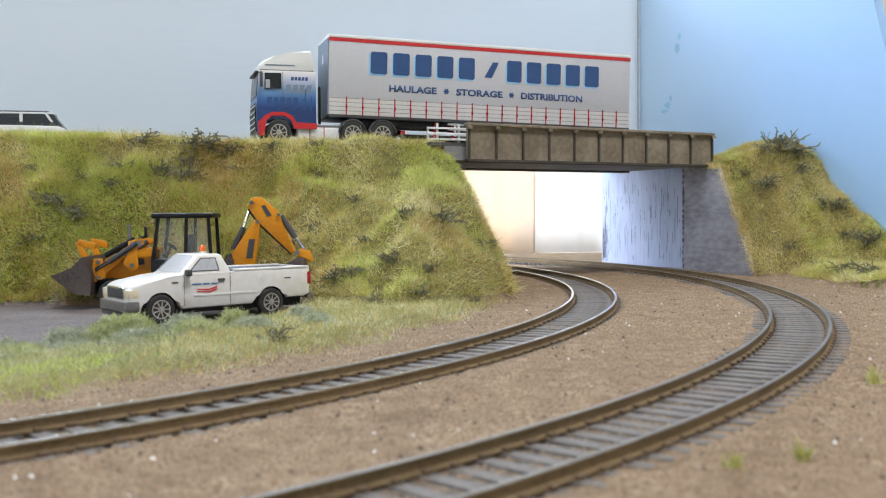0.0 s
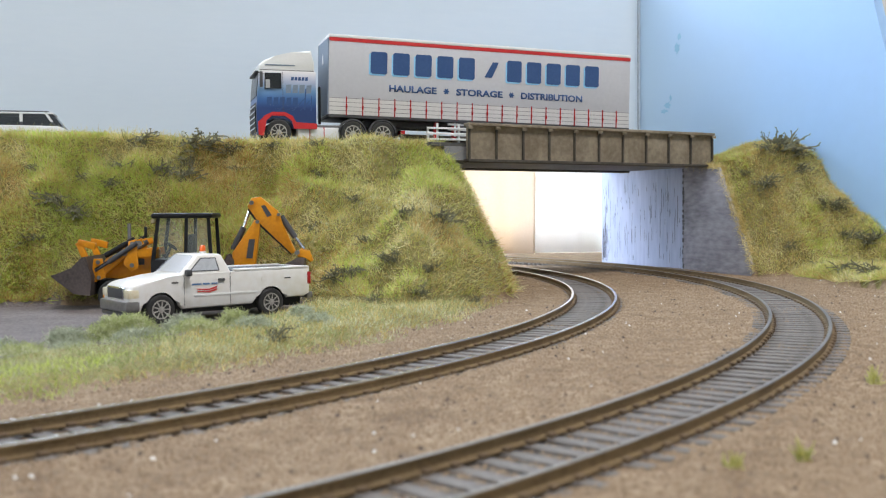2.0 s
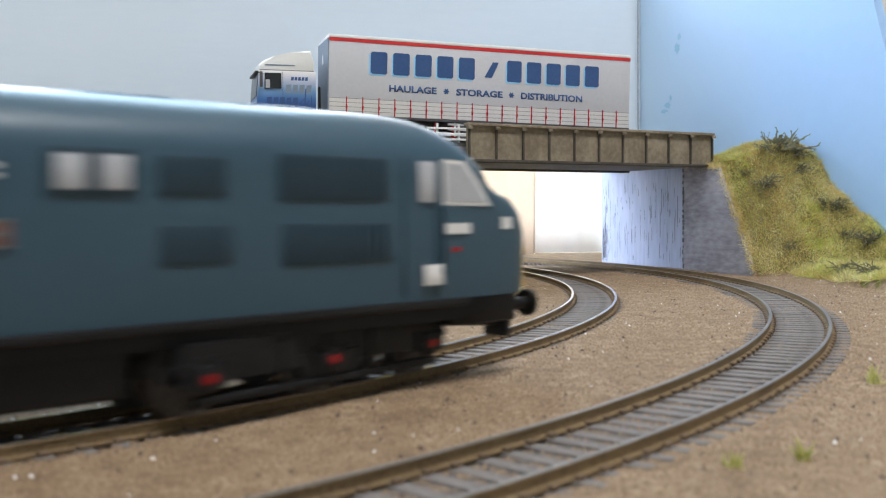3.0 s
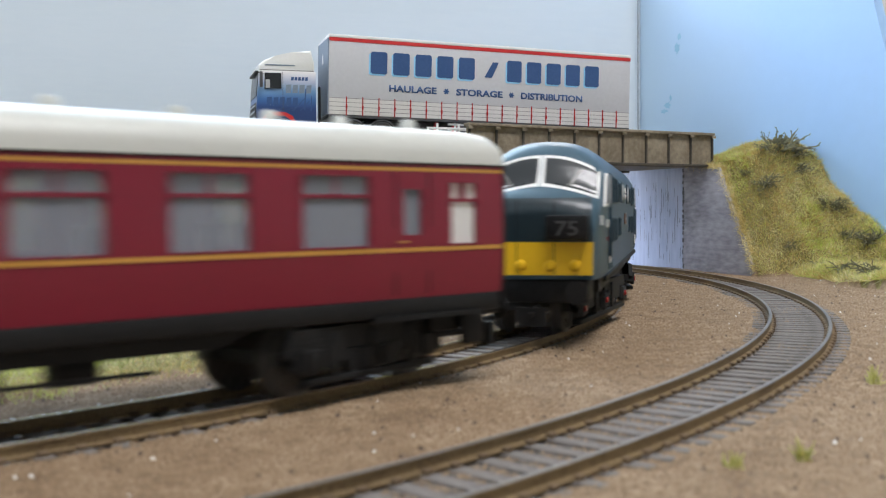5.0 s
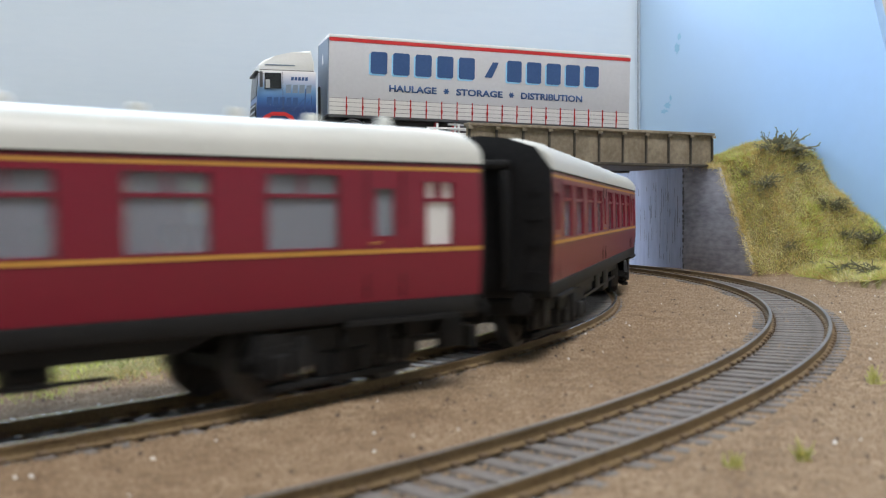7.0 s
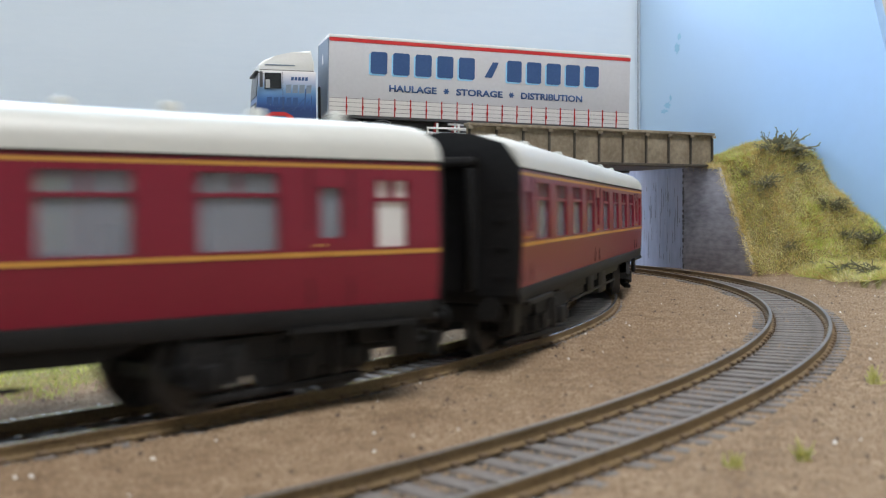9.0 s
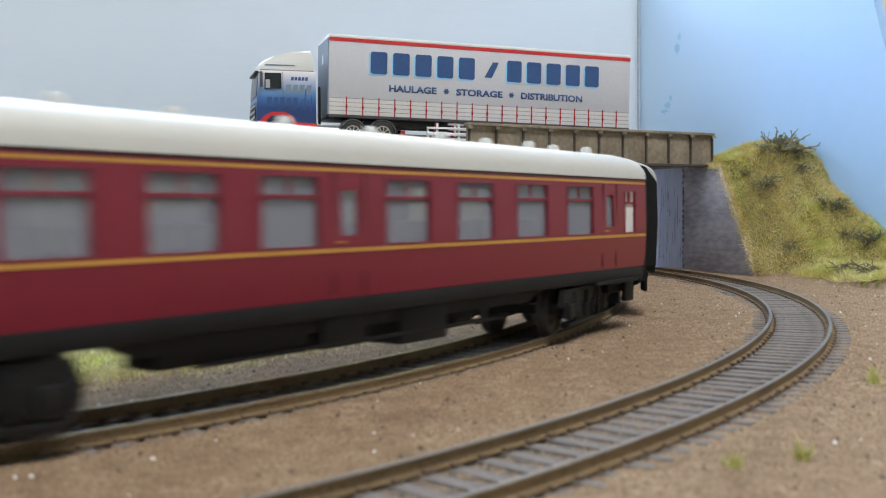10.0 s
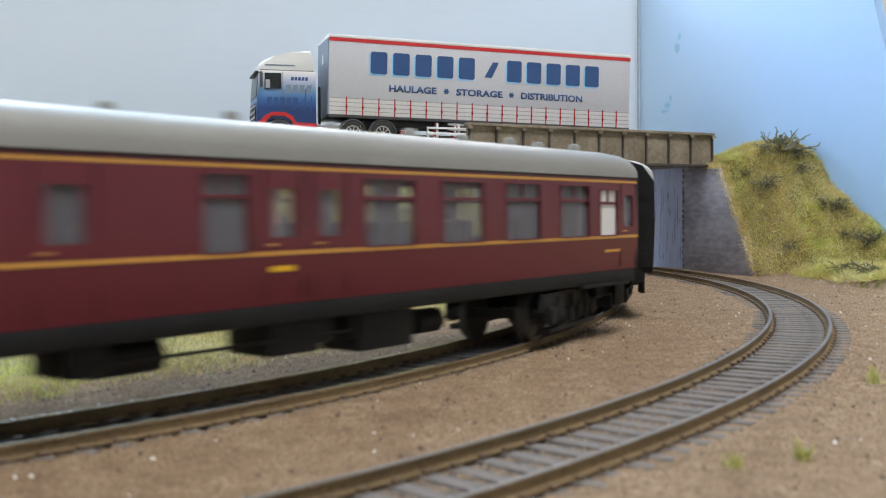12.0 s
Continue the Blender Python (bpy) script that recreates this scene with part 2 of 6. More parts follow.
M["cab_fade"] = fade_paint("cab_livery_paint", ((0.025, 0.06, 0.19), (0.05, 0.14, 0.36), (0.16, 0.30, 0.50), (0.42, 0.46, 0.58), (0.76, 0.74, 0.74)), 0.020, 0.040)
M["wall_blue"] = sky_paint("blue_sky_paint", (0.47, 0.62, 0.76), (0.37, 0.59, 0.92), 0.165, 0.265)


# ---- mesh helpers ----
def part(name, bm, material, parent=None, label="", smooth=35, at=None):
    """Links a bmesh given in millimetres as one mesh object."""
    bmesh.ops.recalc_face_normals(bm, faces=bm.faces)
    bmesh.ops.scale(bm, vec=(MM, MM, MM), verts=bm.verts)
    me = bpy.data.meshes.new(name)
    bm.to_mesh(me)
    bm.free()
    me.materials.append(material)
    if smooth:
        me.shade_smooth()
        me.set_sharp_from_angle(angle=radians(smooth))
    ob = new(name, me)
    if parent:
        ob.parent = parent
    if at is not None:
        ob.matrix_basis = at
    return tagged(ob, label)


def place(x, y, z, rx=0, ry=0, rz=0):
    return pose(x * MM, y * MM, z * MM, rx, ry, rz)


def thing(name, label, category, group="", at=None):
    ob = tagged(new(name), label, category, group)
    ob.empty_display_size = 0.01
    if at is not None:
        ob.matrix_basis = at
    return ob


def add_box(bm, x0, y0, z0, x1, y1, z1, bevel=0.0):
    vs = [bm.verts.new((x, y, z)) for x in (x0, x1) for y in (y0, y1) for z in (z0, z1)]
    fs = [bm.faces.new([vs[i] for i in f]) for f in ((0, 1, 3, 2), (4, 6, 7, 5), (0, 4, 5, 1), (2, 3, 7, 6), (0, 2, 6, 4), (1, 5, 7, 3))]
    if bevel:
        es = list({e for f in fs for e in f.edges})
        bmesh.ops.bevel(bm, geom=es, offset=bevel, segments=2, profile=0.5, affect="EDGES")
    return bm


def box(x0, y0, z0, x1, y1, z1, bevel=0.0):
    return add_box(bmesh.new(), x0, y0, z0, x1, y1, z1, bevel)


def add_prism(bm, pts, axis, a, b, bevel=0.0):
    """A polygon in the plane across axis ('x': (y, z), 'y': (x, z), 'z': (x, y)), drawn out from a to b."""
    def v(u, w, k):
        return {"x": (k, u, w), "y": (u, k, w), "z": (u, w, k)}[axis]
    lo = [bm.verts.new(v(u, w, a)) for u, w in pts]
    hi = [bm.verts.new(v(u, w, b)) for u, w in pts]
    n = len(pts)
    fs = [bm.faces.new(lo), bm.faces.new(hi[::-1])]
    fs += [bm.faces.new((lo[i], lo[(i + 1) % n], hi[(i + 1) % n], hi[i])) for i in range(n)]
    if bevel:
        es = list({e for f in fs[:2] for e in f.edges})
        bmesh.ops.bevel(bm, geom=es, offset=bevel, segments=2, profile=0.5, affect="EDGES")
    return bm


def prism(pts, axis, a, b, bevel=0.0):
    return add_prism(bmesh.new(), pts, axis, a, b, bevel)


def add_cyl(bm, p, q, r, n=14, r2=None, cap=True):
    p, q = Vector(p), Vector(q)
    d = (q - p).normalized()
    u = d.orthogonal().normalized()
    w = d.cross(u)
    r2 = r if r2 is None else r2
    a = [bm.verts.new(p + r * (math.cos(t) * u + math.sin(t) * w)) for t in (2 * math.pi * i / n for i in range(n))]
    b = [bm.verts.new(q + r2 * (math.cos(t) * u + math.sin(t) * w)) for t in (2 * math.pi * i / n for i in range(n))]
    for i in range(n):
        bm.faces.new((a[i], a[(i + 1) % n], b[(i + 1) % n], b[i]))
    if cap:
        bm.faces.new(a), bm.faces.new(b)
    return bm


def cyl(p, q, r, n=14, r2=None):
    return add_cyl(bmesh.new(), p, q, r, n, r2)


def loft(rings, cap=True):
    bm = bmesh.new()
    vr = [[bm.verts.new(p) for p in r] for r in rings]
    n = len(vr[0])
    for a, b in zip(vr, vr[1:]):
        for i in range(n):
            bm.faces.new((a[i], a[(i + 1) % n], b[(i + 1) % n], b[i]))
    if cap:
        bm.faces.new(vr[0]), bm.faces.new(vr[-1][::-1])
    return bm


def lathe(profile, axis="y", n=24):
    """Profile of (radius, place along the axis), turned round the axis."""
    bm = bmesh.new()
    rings = []
    for r, k in profile:
        ring = []
        for i in range(n):
            c, s_ = r * math.cos(2 * math.pi * i / n), r * math.sin(2 * math.pi * i / n)
            ring.append(bm.verts.new({"x": (k, c, s_), "y": (c, k, s_), "z": (c, s_, k)}[axis]))
        rings.append(ring)
    for a, b in zip(rings, rings[1:]):
        for i in range(n):
            bm.faces.new((a[i], a[(i + 1) % n], b[(i + 1) % n], b[i]))
    bm.faces.new(rings[0]), bm.faces.new(rings[-1][::-1])
    return bm


def text_mesh(words, width, height, depth=0.1, bold=0.0):
    """Letters as a bmesh: x to the right, z up, centred, facing -y, in millimetres."""
    cu = bpy.data.curves.new("lettering", "FONT")
    cu.body, cu.size, cu.offset, cu.resolution_u = words, 1.0, bold, 3
    ob = bpy.data.objects.new("lettering", cu)
    scene.collection.objects.link(ob)
    me = bpy.data.meshes.new_from_object(ob.evaluated_get(bpy.context.evaluated_depsgraph_get()))
    bm = bmesh.new()
    bm.from_mesh(me)
    bpy.data.objects.remove(ob), bpy.data.curves.remove(cu), bpy.data.meshes.remove(me)
    xs, ys = [v.co.x for v in bm.verts], [v.co.y for v in bm.verts]
    cx, cy, sx, sy = (min(xs) + max(xs)) / 2, (min(ys) + max(ys)) / 2, width / (max(xs) - min(xs)), height / (max(ys) - min(ys))
    for v in bm.verts:
        v.co = ((v.co.x - cx) * sx, 0, (v.co.y - cy) * sy)
    ex = bmesh.ops.extrude_face_region(bm, geom=bm.faces[:])
    bmesh.ops.translate(bm, vec=(0, -depth, 0), verts=[g for g in ex["geom"] if isinstance(g, bmesh.types.BMVert)])
    return bm


def smooth01(u):
    u = np.clip(u, 0, 1)
    return u * u * (3 - 2 * u)


def fast_mesh(name, verts, faces, material, smooth=False):
    """Mesh from arrays in millimetres; all faces have the same number of corners."""
    me = bpy.data.meshes.new(name)
    verts, faces = np.asarray(verts, np.float32) * MM, np.asarray(faces, np.int32)
    k = faces.shape[1]
    me.vertices.add(len(verts)), me.loops.add(faces.size), me.polygons.add(len(faces))
    me.vertices.foreach_set("co", verts.ravel())
    me.loops.foreach_set("vertex_index", faces.ravel())
    me.polygons.foreach_set("loop_start", np.arange(0, faces.size, k, dtype=np.int32))
    me.update(calc_edges=True)
    me.validate()
    if smooth:
        me.shade_smooth()
    me.materials.append(material)
    return new(name, me)
# ---- the lie of the land (millimetres) ----
CA, RA = (-369.8, 476.9), 438.1      # far track: centre and radius of its curve
CB, RB = (-359.9, 480.7), 502.7      # near track
RNG = np.random.default_rng(7)


def vnoise(x, y, scale, seed=0):
    """Smooth value noise for arrays, about -1 to 1."""
    g = np.random.default_rng(100 + seed).uniform(-1, 1, (64, 64))
    u, v = np.asarray(x) / scale + 1000, np.asarray(y) / scale + 1000
    i, j = np.floor(u).astype(int), np.floor(v).astype(int)
    a, b = smooth01(u - i), smooth01(v - j)
    q = lambda m, n: g[m % 64, n % 64]
    return (q(i, j) * (1 - a) + q(i + 1, j) * a) * (1 - b) + (q(i, j + 1) * (1 - a) + q(i + 1, j + 1) * a) * b


def radius(x, y, c):
    return np.hypot(np.asarray(x) - c[0], np.asarray(y) - c[1])


FOOT_X, FOOT_Y = (-700, -182, -144, -85, -50, -20, 5, 40), (400, 410, 428, 428, 396, 372, 392, 440)
TOP_X, TOP_Y = (-700, -210, -150, -100, -52, 14, 60), (440, 463, 474, 488, 508, 545, 565)
BROW_X, BROW_K = (160, 176, 190, 203, 219, 229, 240, 262), (0.92, 0.90, 0.95, 1.03, 1.02, 0.95, 0.80, 0.62)   # brow of the far bank


def left_bank(x, y):
    yf, yt = np.interp(x, FOOT_X, FOOT_Y), np.interp(x, TOP_X, TOP_Y)
    front = (y - yf) / (yt - yf)
    side = (404 - radius(x, y, CA)) / np.interp(y, (400, 480, 560), (75, 42, 24))
    u = np.minimum(front, side)
    lump = 0.10 * vnoise(x, y, 30, 1) + 0.09 * vnoise(x, y, 12, 2)
    return np.clip(u + lump * smooth01(u / 0.16) * smooth01((1 - u) / 0.08), 0, 1)


def wing_x(y):
    """Line of the wing wall in plan."""
    return 156.2 + (639 - np.asarray(y)) * 0.276


def right_bank(x, y):
    x, y = np.asarray(x, float), np.asarray(y, float)
    u = (y - 556 + 5 * vnoise(x, y, 50, 3)) / 52
    low = 0.10 * smooth01((radius(x, y, CB) - 552 + 6 * vnoise(x, y, 25, 13)) / 30)
    lump = 0.08 * vnoise(x, y, 28, 4) + 0.07 * vnoise(x, y, 11, 5)
    u = np.clip(np.maximum(u + lump * smooth01(u / 0.16), low), 0, 1)
    return np.where(x > wing_x(np.minimum(y, 640)) + 1.5, u, 0) * (radius(x, y, CB) > 545)


def apron(x, y):
    """Low verge between yard and track."""
    r = radius(x, y, CA)
    inside = smooth01((397 - r) / 14) * smooth01((r - np.interp(x, (-140, -60, -30), (345, 330, 300))) / 12)
    return 3.0 * inside * smooth01((np.asarray(x) + 400) / 200)


def land(x, y):
    x, y = np.asarray(x, float), np.asarray(y, float)
    z = -3.0 + 0.2 * vnoise(x, y, 9, 6) + 0.25 * vnoise(x, y, 40, 7)
    for c, r, hgt in ((CA, RA, 0.75), (CB, RB, 0.25)):
        q = np.abs(radius(x, y, c) - r)
        z = z + hgt * smooth01((q - 10.2) / 2.5) * smooth01((34 - q) / 18) - 0.1 * (q < 10)
    lb, rb = left_bank(x, y), right_bank(x, y)
    tl = np.interp(x, (-160, -110, -20), (76.0, 74.3, 73.0)) + 1.5 * vnoise(x, y, 35, 8)
    z = z + apron(x, y) + lb ** 0.9 * tl + rb * np.interp(x, BROW_X, BROW_K) * (77 + 2 * vnoise(x, y, 25, 9))
    return z


def road_line(x):
    return 545 + 0.3136 * (np.asarray(x) + 63)


# ---- ground, baseboard, room ----
def build_ground():
    xs = np.concatenate((np.arange(-1700, -330, 60), np.arange(-330, 280, 2.6), np.arange(280, 620, 40)))
    ys = np.concatenate((np.arange(-170, 90, 15), np.arange(90, 720, 2.6), np.arange(720, 1000, 14)))
    X, Y = np.meshgrid(xs, ys, indexing="ij")
    Z = land(X, Y)
    flat = road_line(X)
    on_road = (left_bank(X, Y) > 0.98) & (Y > flat - 20)
    Z = np.where(on_road, 72.0, Z)
    behind = Y > 0.3136 * (X - 147) + 725
    Z = np.where(behind, -4.0, Z)
    n, m = X.shape
    idx = np.arange(n * m).reshape(n, m)
    faces = np.stack((idx[:-1, :-1], idx[1:, :-1], idx[1:, 1:], idx[:-1, 1:]), -1).reshape(-1, 4)
    ob = fast_mesh("ground", np.stack((X, Y, Z), -1).reshape(-1, 3), faces, M["ground"], True)
    ob.data.materials.append(M["soil"])
    ob.data.materials.append(M["yard"])
    ob.data.materials.append(M["bed"])
    cx, cy = (X[:-1, :-1] + X[1:, 1:]).ravel() / 2, (Y[:-1, :-1] + Y[1:, 1:]).ravel() / 2
    r = radius(cx, cy, CA)
    wob = 6 * vnoise(cx, cy, 14, 11)
    bank = (left_bank(cx, cy) > 0.04) | (right_bank(cx, cy) > 0.04) | ((apron(cx, cy) > 1.0))
    yard = (r < 352 + wob) & (cy < 415 + wob) & (cx < -52 + wob) & (left_bank(cx, cy) < 0.04)
    k = np.where(yard, 2, np.where(bank, 1, 0)).astype(np.int32)
    for c, rad in ((CA, RA), (CB, RB)):
        k = np.where((np.abs(radius(cx, cy, c) - rad) < 10.5) & (cy > c[1] - rad), 3, k).astype(np.int32)
    ob.data.polygons.foreach_set("material_index", k)
    tagged(ob, "brown ballast and dirt ground with grassed bank soil", "ground", kind="structure")


build_ground()
tagged(part("baseboard", box(-1700, -170, -30, 600, 990, -9), M["girder_rib"]), "dark wooden baseboard under the layout", "board", kind="structure")


def build_room():
    x0, x1, y0, y1, z0, z1 = -2300, 1900, -1900, 1500, -900, 1560
    for nm, b in (("floor", (x0, y0, z0 - 50, x1, y1, z0)), ("ceiling", (x0, y0, z1, x1, y1, z1 + 50)),
                  ("wall_south", (x0, y0 - 60, z0, x1, y0, z1)), ("wall_east", (x1, y0, z0, x1 + 60, y1, z1)),
                  ("wall_west", (x0 - 60, y0, z0, x0, y1, z1))):
        tagged(part(nm, box(*b), M["room_floor" if nm == "floor" else "room"]), "plain off-white room surface", "wall", kind="structure")
    bm = bmesh.new()
    for b in ((x0, y1, z0, -900, y1 + 60, z1), (-900, y1, z0, -250, y1 + 60, 800), (-900, y1, 1360, -250, y1 + 60, z1), (450, y1, z0, x1, y1 + 60, z1), (-250, y1, z0, 450, y1 + 60, -120), (-250, y1, 720, 450, y1 + 60, 800),
              (-250, y1, 1360, 450, y1 + 60, z1), (100, y1, 800, 450, y1 + 60, 1360)):
        add_box(bm, *b)
    tagged(part("wall_north", bm, M["room"]), "off-white room wall with a window opening", "wall", kind="structure")
    tagged(part("backdrop", box(-400, y1 + 150, -200, 600, y1 + 154, 800), M["sky_glow"]), "bright overcast sky outside the window", "sky", kind="structure")


build_room()


# ---- painted backscene ----
def wall_y(x):
    return 740 + 0.3136 * (x - 147)


def build_backscene():
    n = Vector((-0.2992, 0.9542, 0))  # away from the camera

    def slab(bm, xa, xb, za, zb):
        pts = [(xa, wall_y(xa)), (xb, wall_y(xb)), (xb + n.x * 9, wall_y(xb) + n.y * 9), (xa + n.x * 9, wall_y(xa) + n.y * 9)]
        add_prism(bm, pts, "z", za, zb)
    bm = bmesh.new()
    slab(bm, -900, -60, -9, 216)
    slab(bm, 139, 154, -9, 216)
    slab(bm, -60, 139, 70, 216)
    tagged(part("wall_backscene_rear", bm, M["wall_pale"]), "pale blue painted rear backscene board", "backscene", kind="structure")
    d = Vector((111, -160)).normalized()
    a, b = Vector((149, 739)), Vector((149, 739)) + d * 192
    w = Vector((-d.y, d.x)) * 9
    bm = prism([(0, -9), (205, -9), (204, 95), (196.5, 123), (187.5, 159), (130, 420), (0, 420)], "y", 0, 9)
    bmesh.ops.transform(bm, matrix=Matrix.Translation((a.x, a.y, 0)) @ Matrix.Rotation(math.atan2(d.y, d.x), 4, "Z"), verts=bm.verts)
    tagged(part("wall_backscene_side", bm, M["wall_blue"]), "sky blue painted side backscene board", "backscene", kind="structure")
    # board joint and damp marks
    e = Vector((d.x, d.y))
    for t, z, w, h in ((36, 152, 6, 9), (38, 160, 4, 6), (27, 112, 7, 6), (24, 108, 9, 3.5), (30, 117, 3, 5)):
        c = Vector((149, 739)) + e * t
        nn = Vector((d.y, -d.x)) * 0.25
        bm = bmesh.new()
        ring = [(math.cos(k * 0.5236) * w / 2 * (0.8 + 0.25 * math.sin(3.1 * k + t)), math.sin(k * 0.5236) * h / 2 * (0.8 + 0.25 * math.cos(2.3 * k + t))) for k in range(12)]
        lo_ = [bm.verts.new((c.x + e.x * u + nn.x * 0.4, c.y + e.y * u + nn.y * 0.4, z + v)) for u, v in ring]
        hi_ = [bm.verts.new((c.x + e.x * u + nn.x, c.y + e.y * u + nn.y, z + v)) for u, v in ring]
        bm.faces.new(lo_), bm.faces.new(hi_[::-1])
        for k in range(12):
            bm.faces.new((lo_[k], lo_[(k + 1) % 12], hi_[(k + 1) % 12], hi_[k]))
        tagged(part("paint_mark", bm, M["blue_stain"]), "darker damp mark on the blue board", "stain", kind="structure")
    bm = bmesh.new()
    add_box(bm, 146.4, 736.2, 80, 147.1, 737.2, 216)
    tagged(part("joint_strip", bm, M["joint"]), "dark gap line where the boards meet", "trim", kind="structure")


build_backscene()


# ---- rails and sleepers ----
def track_point(c, r, s):
    """Place and heading (radians) on a track, by the length along it; the bend joins straights."""
    h = math.pi / 2 * r
    if s < -h:
        return c[0] + (s + h), c[1] - r, 0.0
    if s > h:
        return c[0] - (s - h), c[1] + r, math.pi
    t = s / r
    return c[0] + r * math.cos(t), c[1] + r * math.sin(t), t + math.pi / 2


def build_track(nm, c, r, s0, s1, label, top):
    tr = thing("railway_track", label, "track", "railway tracks")
    prof = [(-1.1, -2.5), (1.1, -2.5), (1.1, -2.1), (0.35, -1.8), (0.35, -0.75), (0.5, -0.6), (0.5, -0.12), (-0.5, -0.12), (-0.5, -0.6), (-0.35, -0.75), (-0.35, -1.8), (-1.1, -2.1)]
    cap = [(-0.5, -0.12), (0.5, -0.12), (0.5, -0.02), (0.4, 0.05), (-0.4, 0.05), (-0.5, -0.02)]
    steps = np.arange(s0, s1 + 1, 7.0)
    for side in (-8.9, 8.9):
        for pr, m, name in ((prof, M["rail_rust"], "rail"), (cap, top, "rail_head")):
            rings = []
            for s in steps:
                x, y, h = track_point(c, r, s)
                nx, ny = math.sin(h), -math.cos(h)
                rings.append([(x + nx * (side + u), y + ny * (side + u), w) for u, w in pr])
            part(name, loft(rings), m, tr, "worn bright rail head" if name == "rail_head" else "rusty brown rail", smooth=25)
    sl = box(-1.55, -14.5, -4.2, 1.55, 14.5, -2.5, 0.25)
    for y in (-8.9, 8.9):
        add_box(sl, -0.9, y - 1.8, -2.6, 0.9, y - 0.36, -1.75, 0.3)
        add_box(sl, -0.9, y + 0.36, -2.6, 0.9, y + 1.8, -1.75, 0.3)
    sl.verts.ensure_lookup_table()
    first = part("sleeper", sl, M["sleeper"], tr)
    first.data.materials.append(M["chair"])
    for p in first.data.polygons:
        if p.center.z > -0.00249:
            p.material_index = 1
    rr = random.Random(3)
    for i, s in enumerate(np.arange(-1.65 * r, 0.75 * r, 6.1)):
        x, y, h = track_point(c, r, s)
        m = place(x, y, rr.uniform(-0.12, 0.12), 0, 0, math.degrees(h) + rr.uniform(-1.2, 1.2))
        ob = first if i == 0 else bpy.data.objects.new("sleeper", first.data)
        if i:
            scene.collection.objects.link(ob)
            ob.parent = tr
        ob.matrix_basis = m


build_track("far", CA, RA, -1900, 1500, "curved model railway track with bright worn rail heads in ballast", M["rail_top"])
build_track("near", CB, RB, -1900, 1500, "curved model railway track with dull brown rails in ballast", M["rail_dull"])


# ---- bridge ----
GD = Vector((162, 85, 0)).normalized()   # along the girder
GN = Vector((-GD.y, GD.x, 0))            # away from the camera
G0 = Vector((13.6, 531, 0))


def build_bridge():
    br = thing("road_bridge", "weathered brown plate girder road bridge over the tracks", "bridge")
    ang = math.degrees(math.atan2(GD.y, GD.x))
    L = 174.0
    for k, off in (("near", 0.0), ("far", 84.0)):
        base = place(G0.x + GN.x * off, G0.y + GN.y * off, 0, 0, 0.15, ang)
        bm = box(0, 0, 64, L, 1.6, 82)
        part("girder_web", bm, M["girder"], br, at=base)
        part("top_flange", box(-0.6, -2.2, 82.002, L + 0.6, 3.4, 83.6, 0.25), M["girder"], br, at=base)
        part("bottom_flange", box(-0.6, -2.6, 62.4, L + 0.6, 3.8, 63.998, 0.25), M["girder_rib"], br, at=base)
        for i in range(11):
            x = min(L - 0.8, max(0.2, i * (L - 1) / 10))
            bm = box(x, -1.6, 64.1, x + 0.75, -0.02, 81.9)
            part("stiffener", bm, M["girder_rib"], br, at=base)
            bm = box(x - 0.9, -2.7, 80.2, x + 1.9, -1.7, 81.9, 0.15)
            part("bracket", bm, M["girder"], br, at=base)
    base = place(G0.x, G0.y, 0, 0, 0.15, ang)
    part("deck", box(-12, 4, 63.5, L + 1, 80, 71), M["soffit"], br, "grey bridge deck", at=base)
    return br


build_bridge()


